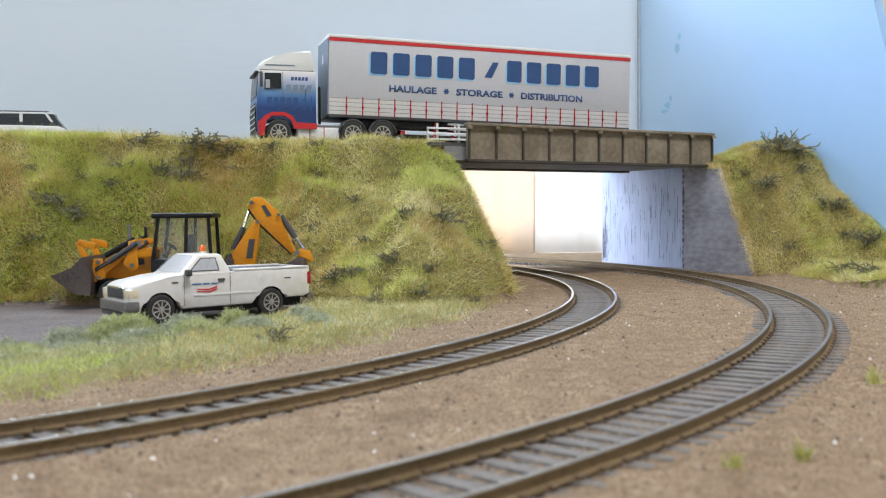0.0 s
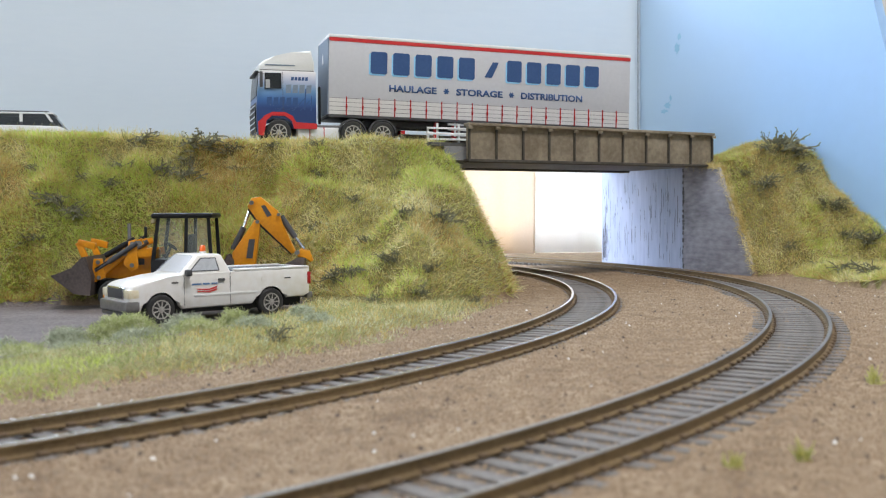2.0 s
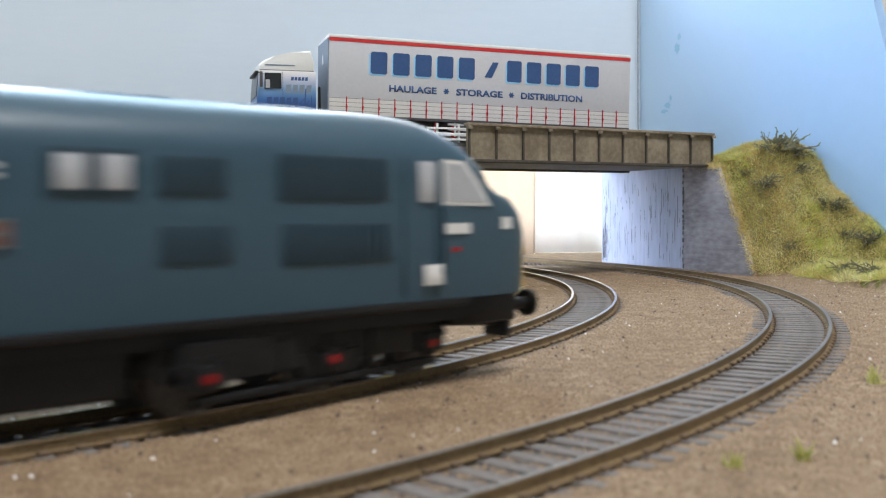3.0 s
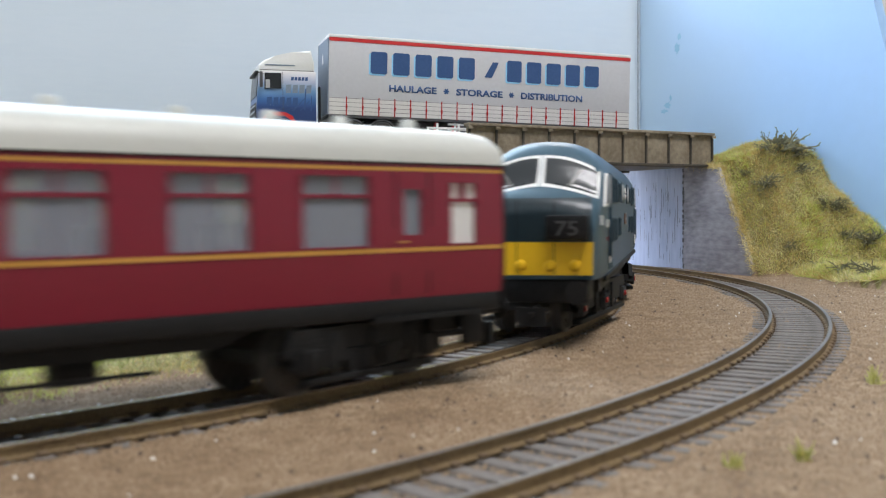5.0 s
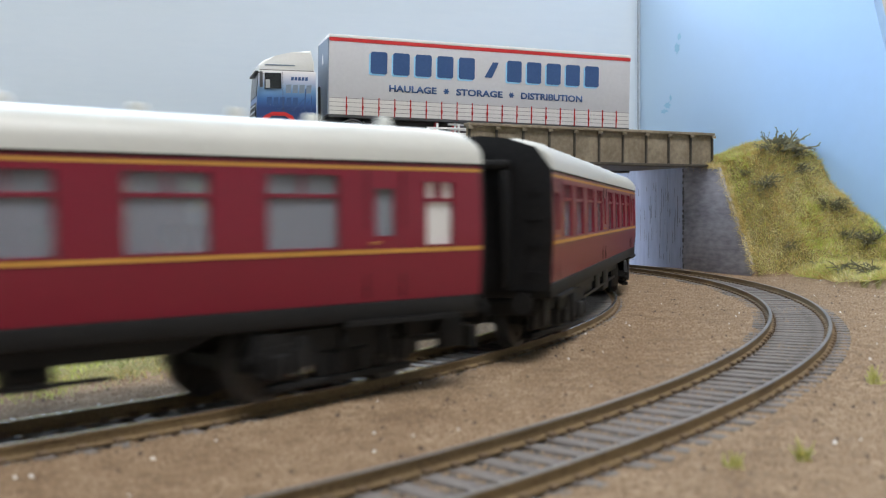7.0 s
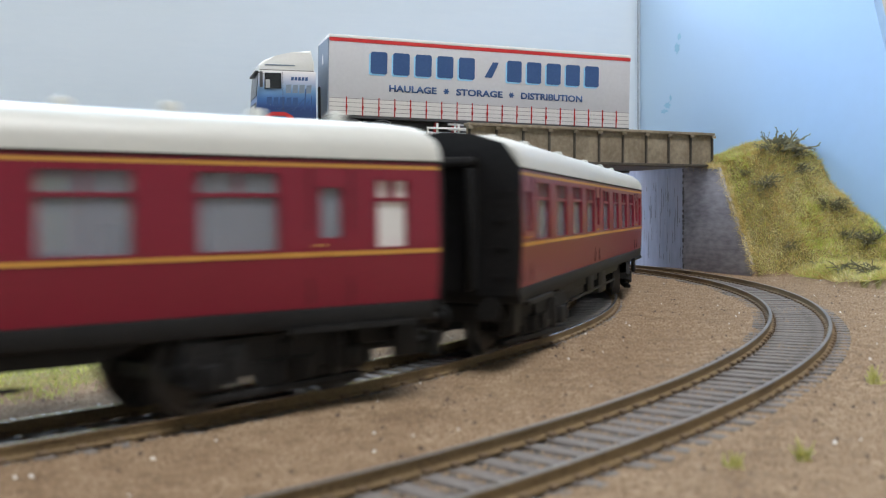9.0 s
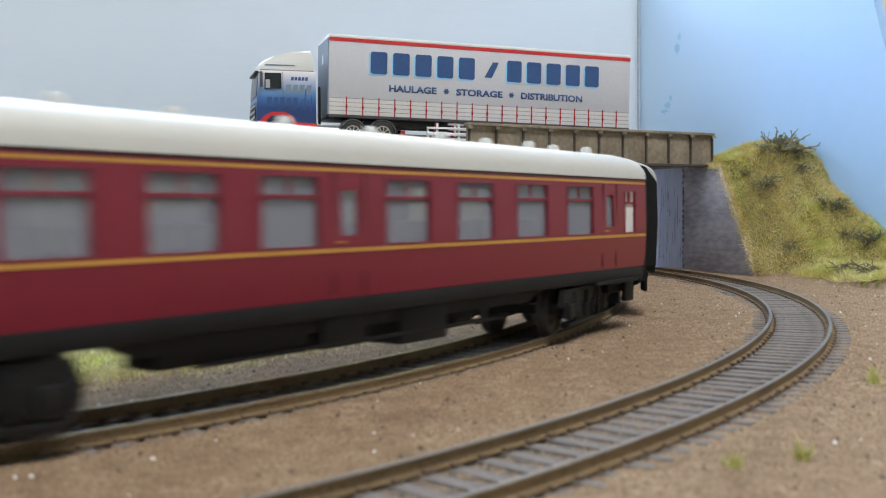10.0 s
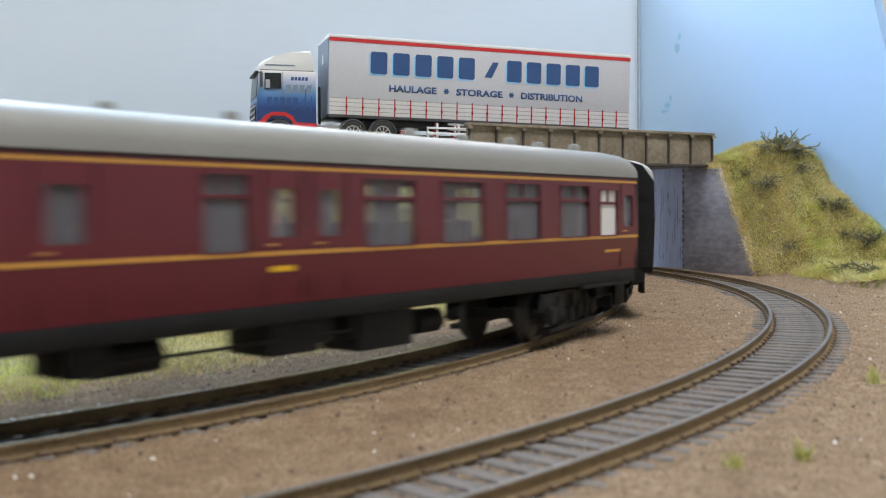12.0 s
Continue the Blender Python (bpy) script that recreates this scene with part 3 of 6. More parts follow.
def build_abutments():
    ab = thing("bridge_abutment", "pale painted abutment wall with dark drips and a sloping wing wall", "abutment")
    a, b = Vector((156.5, 640)), Vector((122, 752))
    n = Vector((b - a).orthogonal()).normalized()
    if n.x < 0:
        n = -n
    bm = prism([tuple(a), tuple(b), tuple(b + n * 8), tuple(a + n * 8)], "z", -8, 67.5)
    part("inner_wall", bm, M["abut"], ab, "pale blue-white abutment face")
    rr = random.Random(5)
    d = (b - a)
    bm = bmesh.new()
    for i in range(150):
        t = rr.uniform(0.02, 0.98) if i < 105 else rr.choice((0.985, 0.97, 0.99, 0.95)) - rr.random() * 0.03
        z0 = rr.uniform(0, 50) if i < 105 else rr.uniform(-2, 20)
        hgt, w = rr.uniform(1.5, 16) * (1.5 if rr.random() < 0.2 else 0.6), rr.uniform(0.08, 0.3) * (2.2 if i >= 105 else 1.0)
        p = a + d * t - n * 0.12
        e = d.normalized() * w
        add_prism(bm, [(p.x, p.y), (p.x + e.x, p.y + e.y), (p.x + e.x + n.x * 0.1, p.y + e.y + n.y * 0.1), (p.x + n.x * 0.1, p.y + n.y * 0.1)], "z", z0, z0 + hgt)
    tagged(part("drip", bm, M["streak"], ab, "dark paint drips"), kind="stuff")
    # wing wall, splayed forward, its top edge falling with the bank
    w = thing("wing_wall", "grey stained concrete wing wall beside the bank", "wall")
    ang = math.degrees(math.atan2(-79, 21.8))
    bm = prism([(0, -8), (84, -8), (81, 1), (43, 61.5), (0, 66)], "y", 0, 2.0, 0.2)
    part("wall_face", bm, M["concrete"], w, at=place(156.2, 639, 0, 0, 0, ang))
    bm = bmesh.new()
    z = -2.0
    while z < 64:
        hgt = rr.uniform(0.8, 3.0)
        add_box(bm, rr.uniform(0.1, 0.6), -0.35, z, rr.uniform(1.0, 2.4), -0.05, z + hgt)
        z += hgt + rr.uniform(0.3, 2.5)
    part("cracked_edge", bm, M["streak"], w, "dark chipped corner joint", at=place(156.2, 639, 0, 0, 0, ang))
    # hidden left abutment
    l = thing("bridge_abutment", "grey concrete abutment buried in the grassed bank", "abutment")
    part("wall_face", box(-26, 2, -8, -6, 82, 62, 0.3), M["concrete"], l, at=place(G0.x, G0.y, 0, 0, 0, math.degrees(math.atan2(GD.y, GD.x))))


build_abutments()


def build_road():
    bm = bmesh.new()
    u = Vector((0.9542, 0.2992))
    v = Vector((-0.2992, 0.9542))
    p = Vector((-63, 543))
    pts = [p - u * 560 - v * 8, p + u * 64 - v * 8, p + u * 64 + v * 95, p - u * 560 + v * 95]
    tagged(part("road", prism([tuple(q) for q in pts], "z", 66, 73.0), M["asphalt"]), "dark asphalt road on top of the bank", "road", kind="structure")
    base = place(G0.x, G0.y, 0, 0, 0.15, math.degrees(math.atan2(GD.y, GD.x)))
    tagged(part("road", box(-20, 4.2, 71.05, 176, 79.6, 73.0), M["asphalt"], at=base), "dark asphalt road over the bridge", "road", kind="structure")


build_road()


# ---- curtains behind the opening ----
def build_curtain(name, label, m, x0, x1, y, amp, wave, z0, z1, lean=0.0):
    bm = bmesh.new()
    cols = []
    n = 90
    for i in range(n + 1):
        t = i / n
        x = x0 + (x1 - x0) * t
        col = []
        for j in range(13):
            k = j / 12
            dy = amp * math.sin(wave * t * 6.283 + 0.8 * k) * (0.5 + 0.5 * (1 - k)) + 0.4 * amp * math.sin(2.3 * wave * t * 6.283 + 2 * k)
            col.append(bm.verts.new((x + lean * k * (1 if t > 0.6 else 0.2), y + dy, z0 + (z1 - z0) * k)))
        cols.append(col)
    for a, b in zip(cols, cols[1:]):
        for j in range(12):
            bm.faces.new((a[j], b[j], b[j + 1], a[j + 1]))
    ob = part(name, bm, m, smooth=180)
    so = ob.modifiers.new("thick", "SOLIDIFY")
    so.thickness = 0.0008
    tagged(ob, label, "curtain")


build_curtain("cream_curtain", "cream fabric curtain hanging in soft folds", M["curtain"], -60, 84, 905, 7, 1.6, -3, 330, 6)
build_curtain("net_curtain", "bright white net curtain before a window", M["net"], 70, 260, 930, 4, 2.5, -3, 330)
# ---- the train ----
# arc length of the first coach's middle along the far track, by time
TRAIN = [(0.0, -1074), (1.0, -934), (2.0, -793), (2.5, -723), (2.8, -680.5), (3.0, -652), (3.2, -624), (3.9, -527), (4.8, -412), (5.5, -320), (6.5, -187), (7.0, -118),
         (8.0, 8), (9.0, 143), (9.5, 207), (10.5, 335), (11.0, 403), (12.0, 536)]


def train_s(t):
    """Smooth (Catmull-Rom) reading of TRAIN."""
    ts, vs = [a for a, _ in TRAIN], [b for _, b in TRAIN]
    i = min(max(sum(1 for a in ts if a <= t) - 1, 0), len(ts) - 2)
    def slope(k):
        a, b = max(k - 1, 0), min(k + 1, len(ts) - 1)
        return (vs[b] - vs[a]) / (ts[b] - ts[a])
    h = ts[i + 1] - ts[i]
    u = (t - ts[i]) / h
    return ((2 * u ** 3 - 3 * u ** 2 + 1) * vs[i] + (u ** 3 - 2 * u ** 2 + u) * h * slope(i)
            + (3 * u ** 2 - 2 * u ** 3) * vs[i + 1] + (u ** 3 - u ** 2) * h * slope(i + 1))


MOVERS = []  # (vehicle, offset from the first coach, pivot, [(bogie, sign)], [(wheelset, pose, radius)])

SIDE_Z0, SIDE_Z1, HALF = 17.6, 44.6, 18.3


def side_bulge(z):
    return HALF - 0.9 * ((z - 31) / 14.0) ** 2 if z < 31 else HALF - 0.5 * ((z - 31) / 14.0) ** 2


def side_sheet(L, openings, sgn):
    """Coach side with real window openings, 0.7 mm thick, gently curved."""
    bm = bmesh.new()
    zs = sorted({SIDE_Z0, 21.0, 24.5, SIDE_Z1} | {round(z, 2) for o in openings for z in o[2:]})
    xs = sorted({-L / 2, L / 2} | {round(x, 2) for o in openings for x in o[:2]})
    def hole(x, z):
        return any(o[0] < x < o[1] and o[2] < z < o[3] for o in openings)
    cache = {}
    def v(x, z, inner):
        key = (x, z, inner)
        if key not in cache:
            cache[key] = bm.verts.new((x, sgn * (side_bulge(z) - (0.7 if inner else 0)), z))
        return cache[key]
    solid = {(i, j): not hole((xs[i] + xs[i + 1]) / 2, (zs[j] + zs[j + 1]) / 2) for i in range(len(xs) - 1) for j in range(len(zs) - 1)}
    for (i, j), s in solid.items():
        if not s:
            continue
        a, b, c, d = xs[i], xs[i + 1], zs[j], zs[j + 1]
        for inner in (False, True):
            bm.faces.new((v(a, c, inner), v(b, c, inner), v(b, d, inner), v(a, d, inner)))
        for (p, q), nb in ((((a, c), (a, d)), (i - 1, j)), (((b, c), (b, d)), (i + 1, j)), (((a, c), (b, c)), (i, j - 1)), (((a, d), (b, d)), (i, j + 1))):
            if not solid.get(nb, False):
                bm.faces.new((v(*p, False), v(*q, False), v(*q, True), v(*p, True)))
    return bm


def roof_ring(x, top=53.3, half=18.0, base=44.6, drop=0.0, k=1.0):
    pts = []
    for i in range(17):
        a = math.pi * i / 16
        c, s_ = math.cos(a), math.sin(a)
        y = half * k * (abs(c) ** 0.62) * (1 if c > 0 else -1)
        pts.append((x, y, base + (top - base - drop) * (s_ ** 0.8 if s_ > 0 else 0)))
    return pts


def bogie_parts(veh, px, gauge_r, wb, label, axles):
    """A bogie turning on its pivot, with its two wheelsets."""
    bm = bmesh.new()
    for sg in (-1, 1):
        y = sg * 13.6
        pts = [(-wb / 2 - 5, 6.2), (-wb / 2 - 3, 10.6), (-9, 11.4), (-7, 8.4), (7, 8.4), (9, 11.4), (wb / 2 + 3, 10.6), (wb / 2 + 5, 6.2), (wb / 2 + 2, 5.0), (wb / 2 - 4, 6.0),
               (8, 6.4), (7, 4.0), (-7, 4.0), (-8, 6.4), (-wb / 2 + 4, 6.0), (-wb / 2 - 2, 5.0)]
        add_prism(bm, pts, "y", y - 0.9, y + 0.9)
        for ax in axles:
            add_box(bm, ax - 2.2, y - 1.8 if sg < 0 else y + 0.2, 4.6, ax + 2.2, y - 0.2 if sg < 0 else y + 1.8, 9.2, 0.4)
            for dx in (-3.6, 3.6):
                add_cyl(bm, (ax + dx, y + sg * 0.8, 5.4), (ax + dx, y + sg * 0.8, 9.8), 0.9, 8)
        add_cyl(bm, (-3, y + sg * 1.0, 4.5), (-3, y + sg * 1.0, 8.2), 1.3, 8)
        add_cyl(bm, (3, y + sg * 1.0, 4.5), (3, y + sg * 1.0, 8.2), 1.3, 8)
        add_box(bm, -wb / 2 - 2, y - 1.4, 2.4, wb / 2 + 2, y + 1.4, 3.8, 0.3)
        add_prism(bm, [(-wb / 2 - 6, 8.4), (-wb / 2 - 4, 13.0), (wb / 2 + 4, 13.0), (wb / 2 + 6, 8.4), (wb / 2 + 4, 7.4), (9, 8.6), (-9, 8.6), (-wb / 2 - 4, 7.4)], "y", y - 0.7, y + 0.7)
        for x in (-11.5, 0, 11.5):
            add_box(bm, x - 1.1, y + sg * 0.71 if sg > 0 else y - 1.5, 3.81, x + 1.1, y + 1.5 if sg > 0 else y - 0.71, 12.0, 0.3)
    add_box(bm, -6, -12.7, 8, 6, 12.7, 11.5)
    add_box(bm, -wb / 2 - 6, -12.6, 6.5, -wb / 2 - 4.6, 12.6, 9)
    add_box(bm, wb / 2 + 4.6, -12.6, 6.5, wb / 2 + 6, 12.6, 9)
    bo = part("bogie", bm, M["under"], veh, label)
    bo.matrix_basis = place(px, 0, 0)
    sets = []
    for ax in axles:
        bm = cyl((0, -11, 0), (0, 11, 0), 1.0, 10)
        ws = part("wheelset", bm, M["wheel"], bo)
        ws.matrix_basis = place(ax, 0, gauge_r)
        for sg in (-1, 1):
            prof = [(0.6, 1.4), (2.0, 1.5), (2.2, 0.9), (gauge_r - 1.6, 0.9), (gauge_r - 1.1, 1.4), (gauge_r, 1.4), (gauge_r, -1.0), (gauge_r + 0.8, -1.1), (gauge_r + 0.8, -1.6), (1.0, -1.6)]
            w = lathe([(r, sg * (8.7 + k)) for r, k in prof], "y", 24)
            for i in range(4):
                a = math.pi / 2 * i
                c, s_ = math.cos(a), math.sin(a)
                add_cyl(w, (c * gauge_r * 0.55, sg * 9.4, s_ * gauge_r * 0.55), (c * gauge_r * 0.55, sg * 9.9, s_ * gauge_r * 0.55), 0.7, 6)
            me_bm = w
            bmesh.ops.recalc_face_normals(me_bm, faces=me_bm.faces)
            bmesh.ops.scale(me_bm, vec=(MM, MM, MM), verts=me_bm.verts)
            me_bm.from_mesh(ws.data)
            me_bm.to_mesh(ws.data)
            me_bm.free()
        ws.data.shade_smooth()
        ws.data.set_sharp_from_angle(angle=radians(35))
        sets.append((ws, ax, gauge_r))
    return bo, sets


def seats_and_walls(co, L, xs):
    bm = bmesh.new()
    for x in xs:
        for y in (-12, 4):
            add_box(bm, x - 1.6, y, 19, x + 1.6, y + 8, 33, 0.6)
            add_box(bm, x - 5, y, 19, x + 5, y + 8, 24.5, 0.6)
    part("seat_rows", bm, M["seat"], co, "brown moulded seat rows")
    part("floor_pan", box(-L / 2 + 1, -17, 17.7, L / 2 - 1, 17, 18.6), M["interior"], co)


def build_coach(label, kind, off):
    co = thing("passenger_coach", label, "railway coach", "passenger coaches in the train")
    L = 256.0
    if kind == "open":
        wins = [(c - 7.5, c + 7.5) for c in (85, 59, 33, 7, -29, -54, -79.5, -104)]
        narrow = [(101, 105.6), (-14.8, -9.6), (-124.2, -119)]
        toilet = [(113.3, 120.2)]
        body, rf = M["maroon"], M["roof"]
    else:
        wins = [(83.8, 98.8), (58.1, 73.4), (32.7, 48.2), (6.8, 22.4), (-35, -25)]
        narrow = [(119.6, 125), (-6.5, -0.8), (-19, -13.2), (-64.4, -57.8), (-100, -94)]
        toilet = [(105.3, 115.3)]
        body, rf = M["maroon_dk"], M["roof_dk"]
    sill = 28.4 if kind == "open" else 28.0
    head = 42.0
    ops = [(a, b, sill, head) for a, b in wins] + [(a, b, 30.4, 39.6) for a, b in narrow] + [(a, b, sill, head - 1) for a, b in toilet]
    for sg in (-1, 1):
        part("body_side", side_sheet(L, ops, sg), body, co, "maroon lined coach side")
        for z, w in ((27.4, 0.42), (43.6, 0.34)):
            y = sg * side_bulge(z)
            part("lining_stripe", box(-L / 2, min(y, y + sg * 0.09), z - w, L / 2, max(y, y + sg * 0.09), z + w), M["line"], co, "thin yellow lining stripe")
        for a, b in wins + narrow + toilet:
            nar = (a, b) in narrow
            z0, z1 = (30.4, 39.6) if nar else (sill, head - (1 if (a, b) in toilet else 0))
            y = sg * (side_bulge(35) - 0.75)
            gm = M["white_glass"] if (a, b) in toilet else M["glass"] if kind == "open" else M["thin_glass"]
            p = part("window_pane", box(a - 0.2, min(y, y - sg * 0.2), z0 - 0.2, b + 0.2, max(y, y - sg * 0.2), z1 + 0.2), gm, co)
            if gm is not M["white_glass"]:
                p.visible_shadow = False
            if not nar:
                zt = z0 + (z1 - z0) * 0.715
                bar = bmesh.new()
                yo = sg * (side_bulge(37) - 0.3)
                add_box(bar, a + 0.02, min(y, yo), zt - 0.38, b - 0.02, max(y, yo), zt + 0.38)
                hw = 0.9 if (a, b) in toilet and kind == "open" else 0.25
                add_box(bar, (a + b) / 2 - hw, min(y, yo), zt + 0.39, (a + b) / 2 + hw, max(y, yo), z1 - 0.02)
                part("window_bar", bar, body, co)
                fr = bmesh.new()
                yf = sg * (side_bulge(35) - 0.02)
                ye = sg * (side_bulge(35) + 0.16)
                for fb in ((a - 0.3, z0 - 0.35, b + 0.3, z0 - 0.02), (a - 0.3, z1 + 0.02, b + 0.3, z1 + 0.3), (a - 0.32, z0, a - 0.02, z1), (b + 0.02, z0, b + 0.32, z1)):
                    add_box(fr, fb[0], min(yf, ye), fb[1], fb[2], max(yf, ye), fb[3])
                part("window_frame", fr, body, co)
            else:
                dr = bmesh.new()
                for x in (a - 2.0, b + 2.0):
                    for seg in ((18.4, 27.0), (27.9, 43.0)):
                        yy = sg * (side_bulge((seg[0] + seg[1]) / 2) + 0.02)
                        add_box(dr, x - 0.12, min(yy, yy - sg * 0.2), seg[0], x + 0.12, max(yy, yy - sg * 0.2), seg[1])
                part("door_seam", dr, M["black"], co)
                part("door_handle", cyl((a - 1.2, sg * 18.2, 29), (a + 0.4, sg * 18.8, 29), 0.2, 8), M["line"], co)
    part("cornice", box(-L / 2, -18.15, 44.602, L / 2, 18.15, 45.2, 0.2), M["black"], co)
    rings = [roof_ring(x, drop=d, base=45.0, half=18.25, k=k) for x, d, k in ((-L / 2 - 0.6, 1.6, 0.985), (-L / 2 + 1, 0.6, 1), (-L / 2 + 8, 0.1, 1), (0, 0, 1), (L / 2 - 8, 0.1, 1), (L / 2 - 1, 0.6, 1), (L / 2 + 0.6, 1.6, 0.985))]
    part("roof", loft(rings), rf, co, "smooth pale grey roof" if kind == "open" else "mid grey roof")
    for i, x in enumerate((-96, -70, -44, -18, 12, 36, 60, 78, 96, 112)):
        y = -5.5 if i % 2 else -3
        part("roof_vent", lathe([(1.7, 52.2), (1.7, 54.1), (1.3, 54.9), (0.4, 55.1)], "z", 12), rf, co).location = (x * MM, y * MM, 0)
    # ends with corridor bellows
    for e in (-1, 1):
        x = e * L / 2
        pts = [(-17.6, 15.8), (17.6, 15.8), (18.2, 31), (17.9, 45), (14, 50.4), (7, 52.7), (0, 53.4), (-7, 52.7), (-14, 50.4), (-17.9, 45), (-18.2, 31)]
        part("coach_end", prism(pts, "x", min(x, x + e * 0.9), max(x, x + e * 0.9)), M["black"], co, "matt black coach end")
        xa, xb = min(x + e, x + e * 4.6), max(x + e, x + e * 4.6)
        for y0 in (-8.2, 5.8):
            part("bellows_side", box(xa, y0, 17, xb, y0 + 2.4, 44.98, 0.8), M["under"], co, "black gangway bellows side")
        part("bellows_top", box(xa, -8.2, 45, xb, 8.2, 47.4, 1.0), M["under"], co, "black gangway bellows top")
        part("gangway_door", box(min(x + e * 0.91, x + e * 1.4), -5.8, 17, max(x + e * 0.91, x + e * 1.4), 5.8, 45), M["black"], co)
        for y in (-11.5, 11.5):
            b = cyl((x, y, 13.2), (x + e * 4.6, y, 13.2), 1.1, 10)
            add_cyl(b, (x + e * 4.6, y, 13.2), (x + e * 5.4, y, 13.2), 2.6, 14)
            part("buffer", b, M["under"], co)
        part("end_frame", box(min(e * (L / 2 - 16), e * (L / 2 - 2)), -13, 9.5, max(e * (L / 2 - 16), e * (L / 2 - 2)), 13, 13.5, 0.4), M["under"], co)
        for y in (-15.4, 14.0):
            part("step_hanger", box(min(e * (L / 2 - 9), e * (L / 2 - 3)), y, 6.6, max(e * (L / 2 - 9), e * (L / 2 - 3)), y + 1.4, 13.6, 0.3), M["under"], co)
        st = bmesh.new()
        for k in range(4):
            add_box(st, min(x + e, x + e * 1.25), -15.5, 20 + 6.5 * k, max(x + e, x + e * 1.25), -12, 20.6 + 6.5 * k)
        part("end_step", st, M["black"], co)
    # underframe
    part("solebar", box(-L / 2 + 0.5, -17.7, 13.8, L / 2 - 0.5, 17.7, 17.58, 0.5), M["under"], co)
    part("footboard", box(-L / 2 + 6, -18.6, 13.2, -L / 2 + 34, -17.0, 14.2), M["under"], co)
    part("footboard", box(L / 2 - 34, -18.6, 13.2, L / 2 - 6, -17.0, 14.2), M["under"], co)
    part("battery_box", box(7, -15.5, 5.4, 25, -4, 14.4, 0.5), M["under"], co)
    part("equipment_box", box(-18, -15.5, 7.2, -4, -3, 14.4, 0.5), M["under"], co)
    part("dynamo", cyl((34, -8, 9), (42, -8, 9), 3, 12), M["under"], co)
    if kind == "open":
        part("truss_box", box(-58, -14.5, 8, -20, -6, 14.4, 0.4), M["under"], co)
        part("truss_frame", prism([(-70, 14), (-62, 10.8), (62, 10.8), (70, 14)], "y", -14.9, -13.9), M["under"], co)
    else:
        for x in (-8, 5, -60):
            part("equipment_box", box(x, -15, 8.5, x + 8, -4, 14.4, 0.4), M["under"], co)
        part("air_cylinder", cyl((-52, -8, 10), (-38, -8, 10), 3.2, 12), M["under"], co)
    part("truss_rod", box(-50, -15.6, 7.6, 50, -14.9, 8.3) if kind == "open" else box(-60, -15.6, 10, 4, -14.9, 10.6), M["under"], co)
    seats_and_walls(co, L, [c for c in (98, 72, 46, 20, -6, -41, -67, -92, -112)])
    for x in (96, 122, -17, -116, 108.5):
        part("partition", box(x - 0.5, -17, 18.7, x + 0.5, 17, 44), M["interior"], co)
    if kind != "open":
        yo = -side_bulge(24) - 0.02
        part("marking_bar", box(-19.6, yo - 0.1, 23.9, -13.6, yo + 0.3, 25.0), M["yellow"], co, "small yellow marking bar")
        part("number_bar", box(108, yo - 0.1, 23.0, 117, yo + 0.4, 23.8), M["line"], co, "unreadable yellow number bar")
        part("number_bar", box(119, yo - 0.1, 28.6, 125, yo - 0.9 + 0.9, 29.0), M["line"], co, "small yellow lettering bar")
    bos, sets = [], []
    for px in (-93, 93):
        bo, ws = bogie_parts(co, px, 7.0, 34.0, "black coach bogie", (-17.0, 17.0))
        bos.append((bo, px))
        sets += [(bo, *w) for w in ws]
    cp = cyl((L / 2 - 6, 0, 7), (L / 2 + 12, 0, 7), 0.9, 8)
    add_box(cp, L / 2 + 9, -4, 4, L / 2 + 10.5, 4, 9)
    part("coupling", cp, M["under"], co)
    MOVERS.append((co, off, 93.0, bos, sets))
    return co


# ---- locomotive ----
def loco_section(x):
    """Half width, height of the top, and how square the section is, at x from the middle."""
    a = abs(x)
    a = a if a < 90 else 90 + (a - 90) / 1.075
    w = np.interp(a, (0, 88, 97, 104, 110, 114, 116.5), (17.6, 17.6, 17.5, 17.3, 17.0, 16.6, 15.4))
    top = np.interp(a, (0, 82, 91, 96.5, 100, 102.8, 105, 106.7, 109.5, 112.8, 115.1, 116.5), (56.0, 56.0, 55.4, 54.0, 51.6, 48.2, 44.6, 42.6, 41.4, 40.0, 38.0, 35.0))
    return float(w), float(top)


def loco_ring(x, n=28):
    w, top = loco_section(x)
    zb = 16.8 if abs(x) < 118 else 17.6
    pts = [(x, -w + 0.5, zb)]
    shoulder = min(42.5, top - 5.0)
    for z in np.linspace(zb + 3, shoulder, 6):
        pts.append((x, -w - 0.5 * math.sin((z - zb) / 28 * math.pi) + 0.4, float(z)))
    for i in range(1, 16):
        a = math.pi * i / 16
        c, s_ = -math.cos(a), math.sin(a)
        pts.append((x, w * (abs(c) ** 0.88) * (1 if c > 0 else -1), shoulder + (top - shoulder) * s_ ** 0.9))
    for z in np.linspace(shoulder, zb + 3, 6):
        pts.append((x, w + 0.5 * math.sin((z - zb) / 28 * math.pi) - 0.4, float(z)))
    pts.append((x, w - 0.5, zb))
    return pts


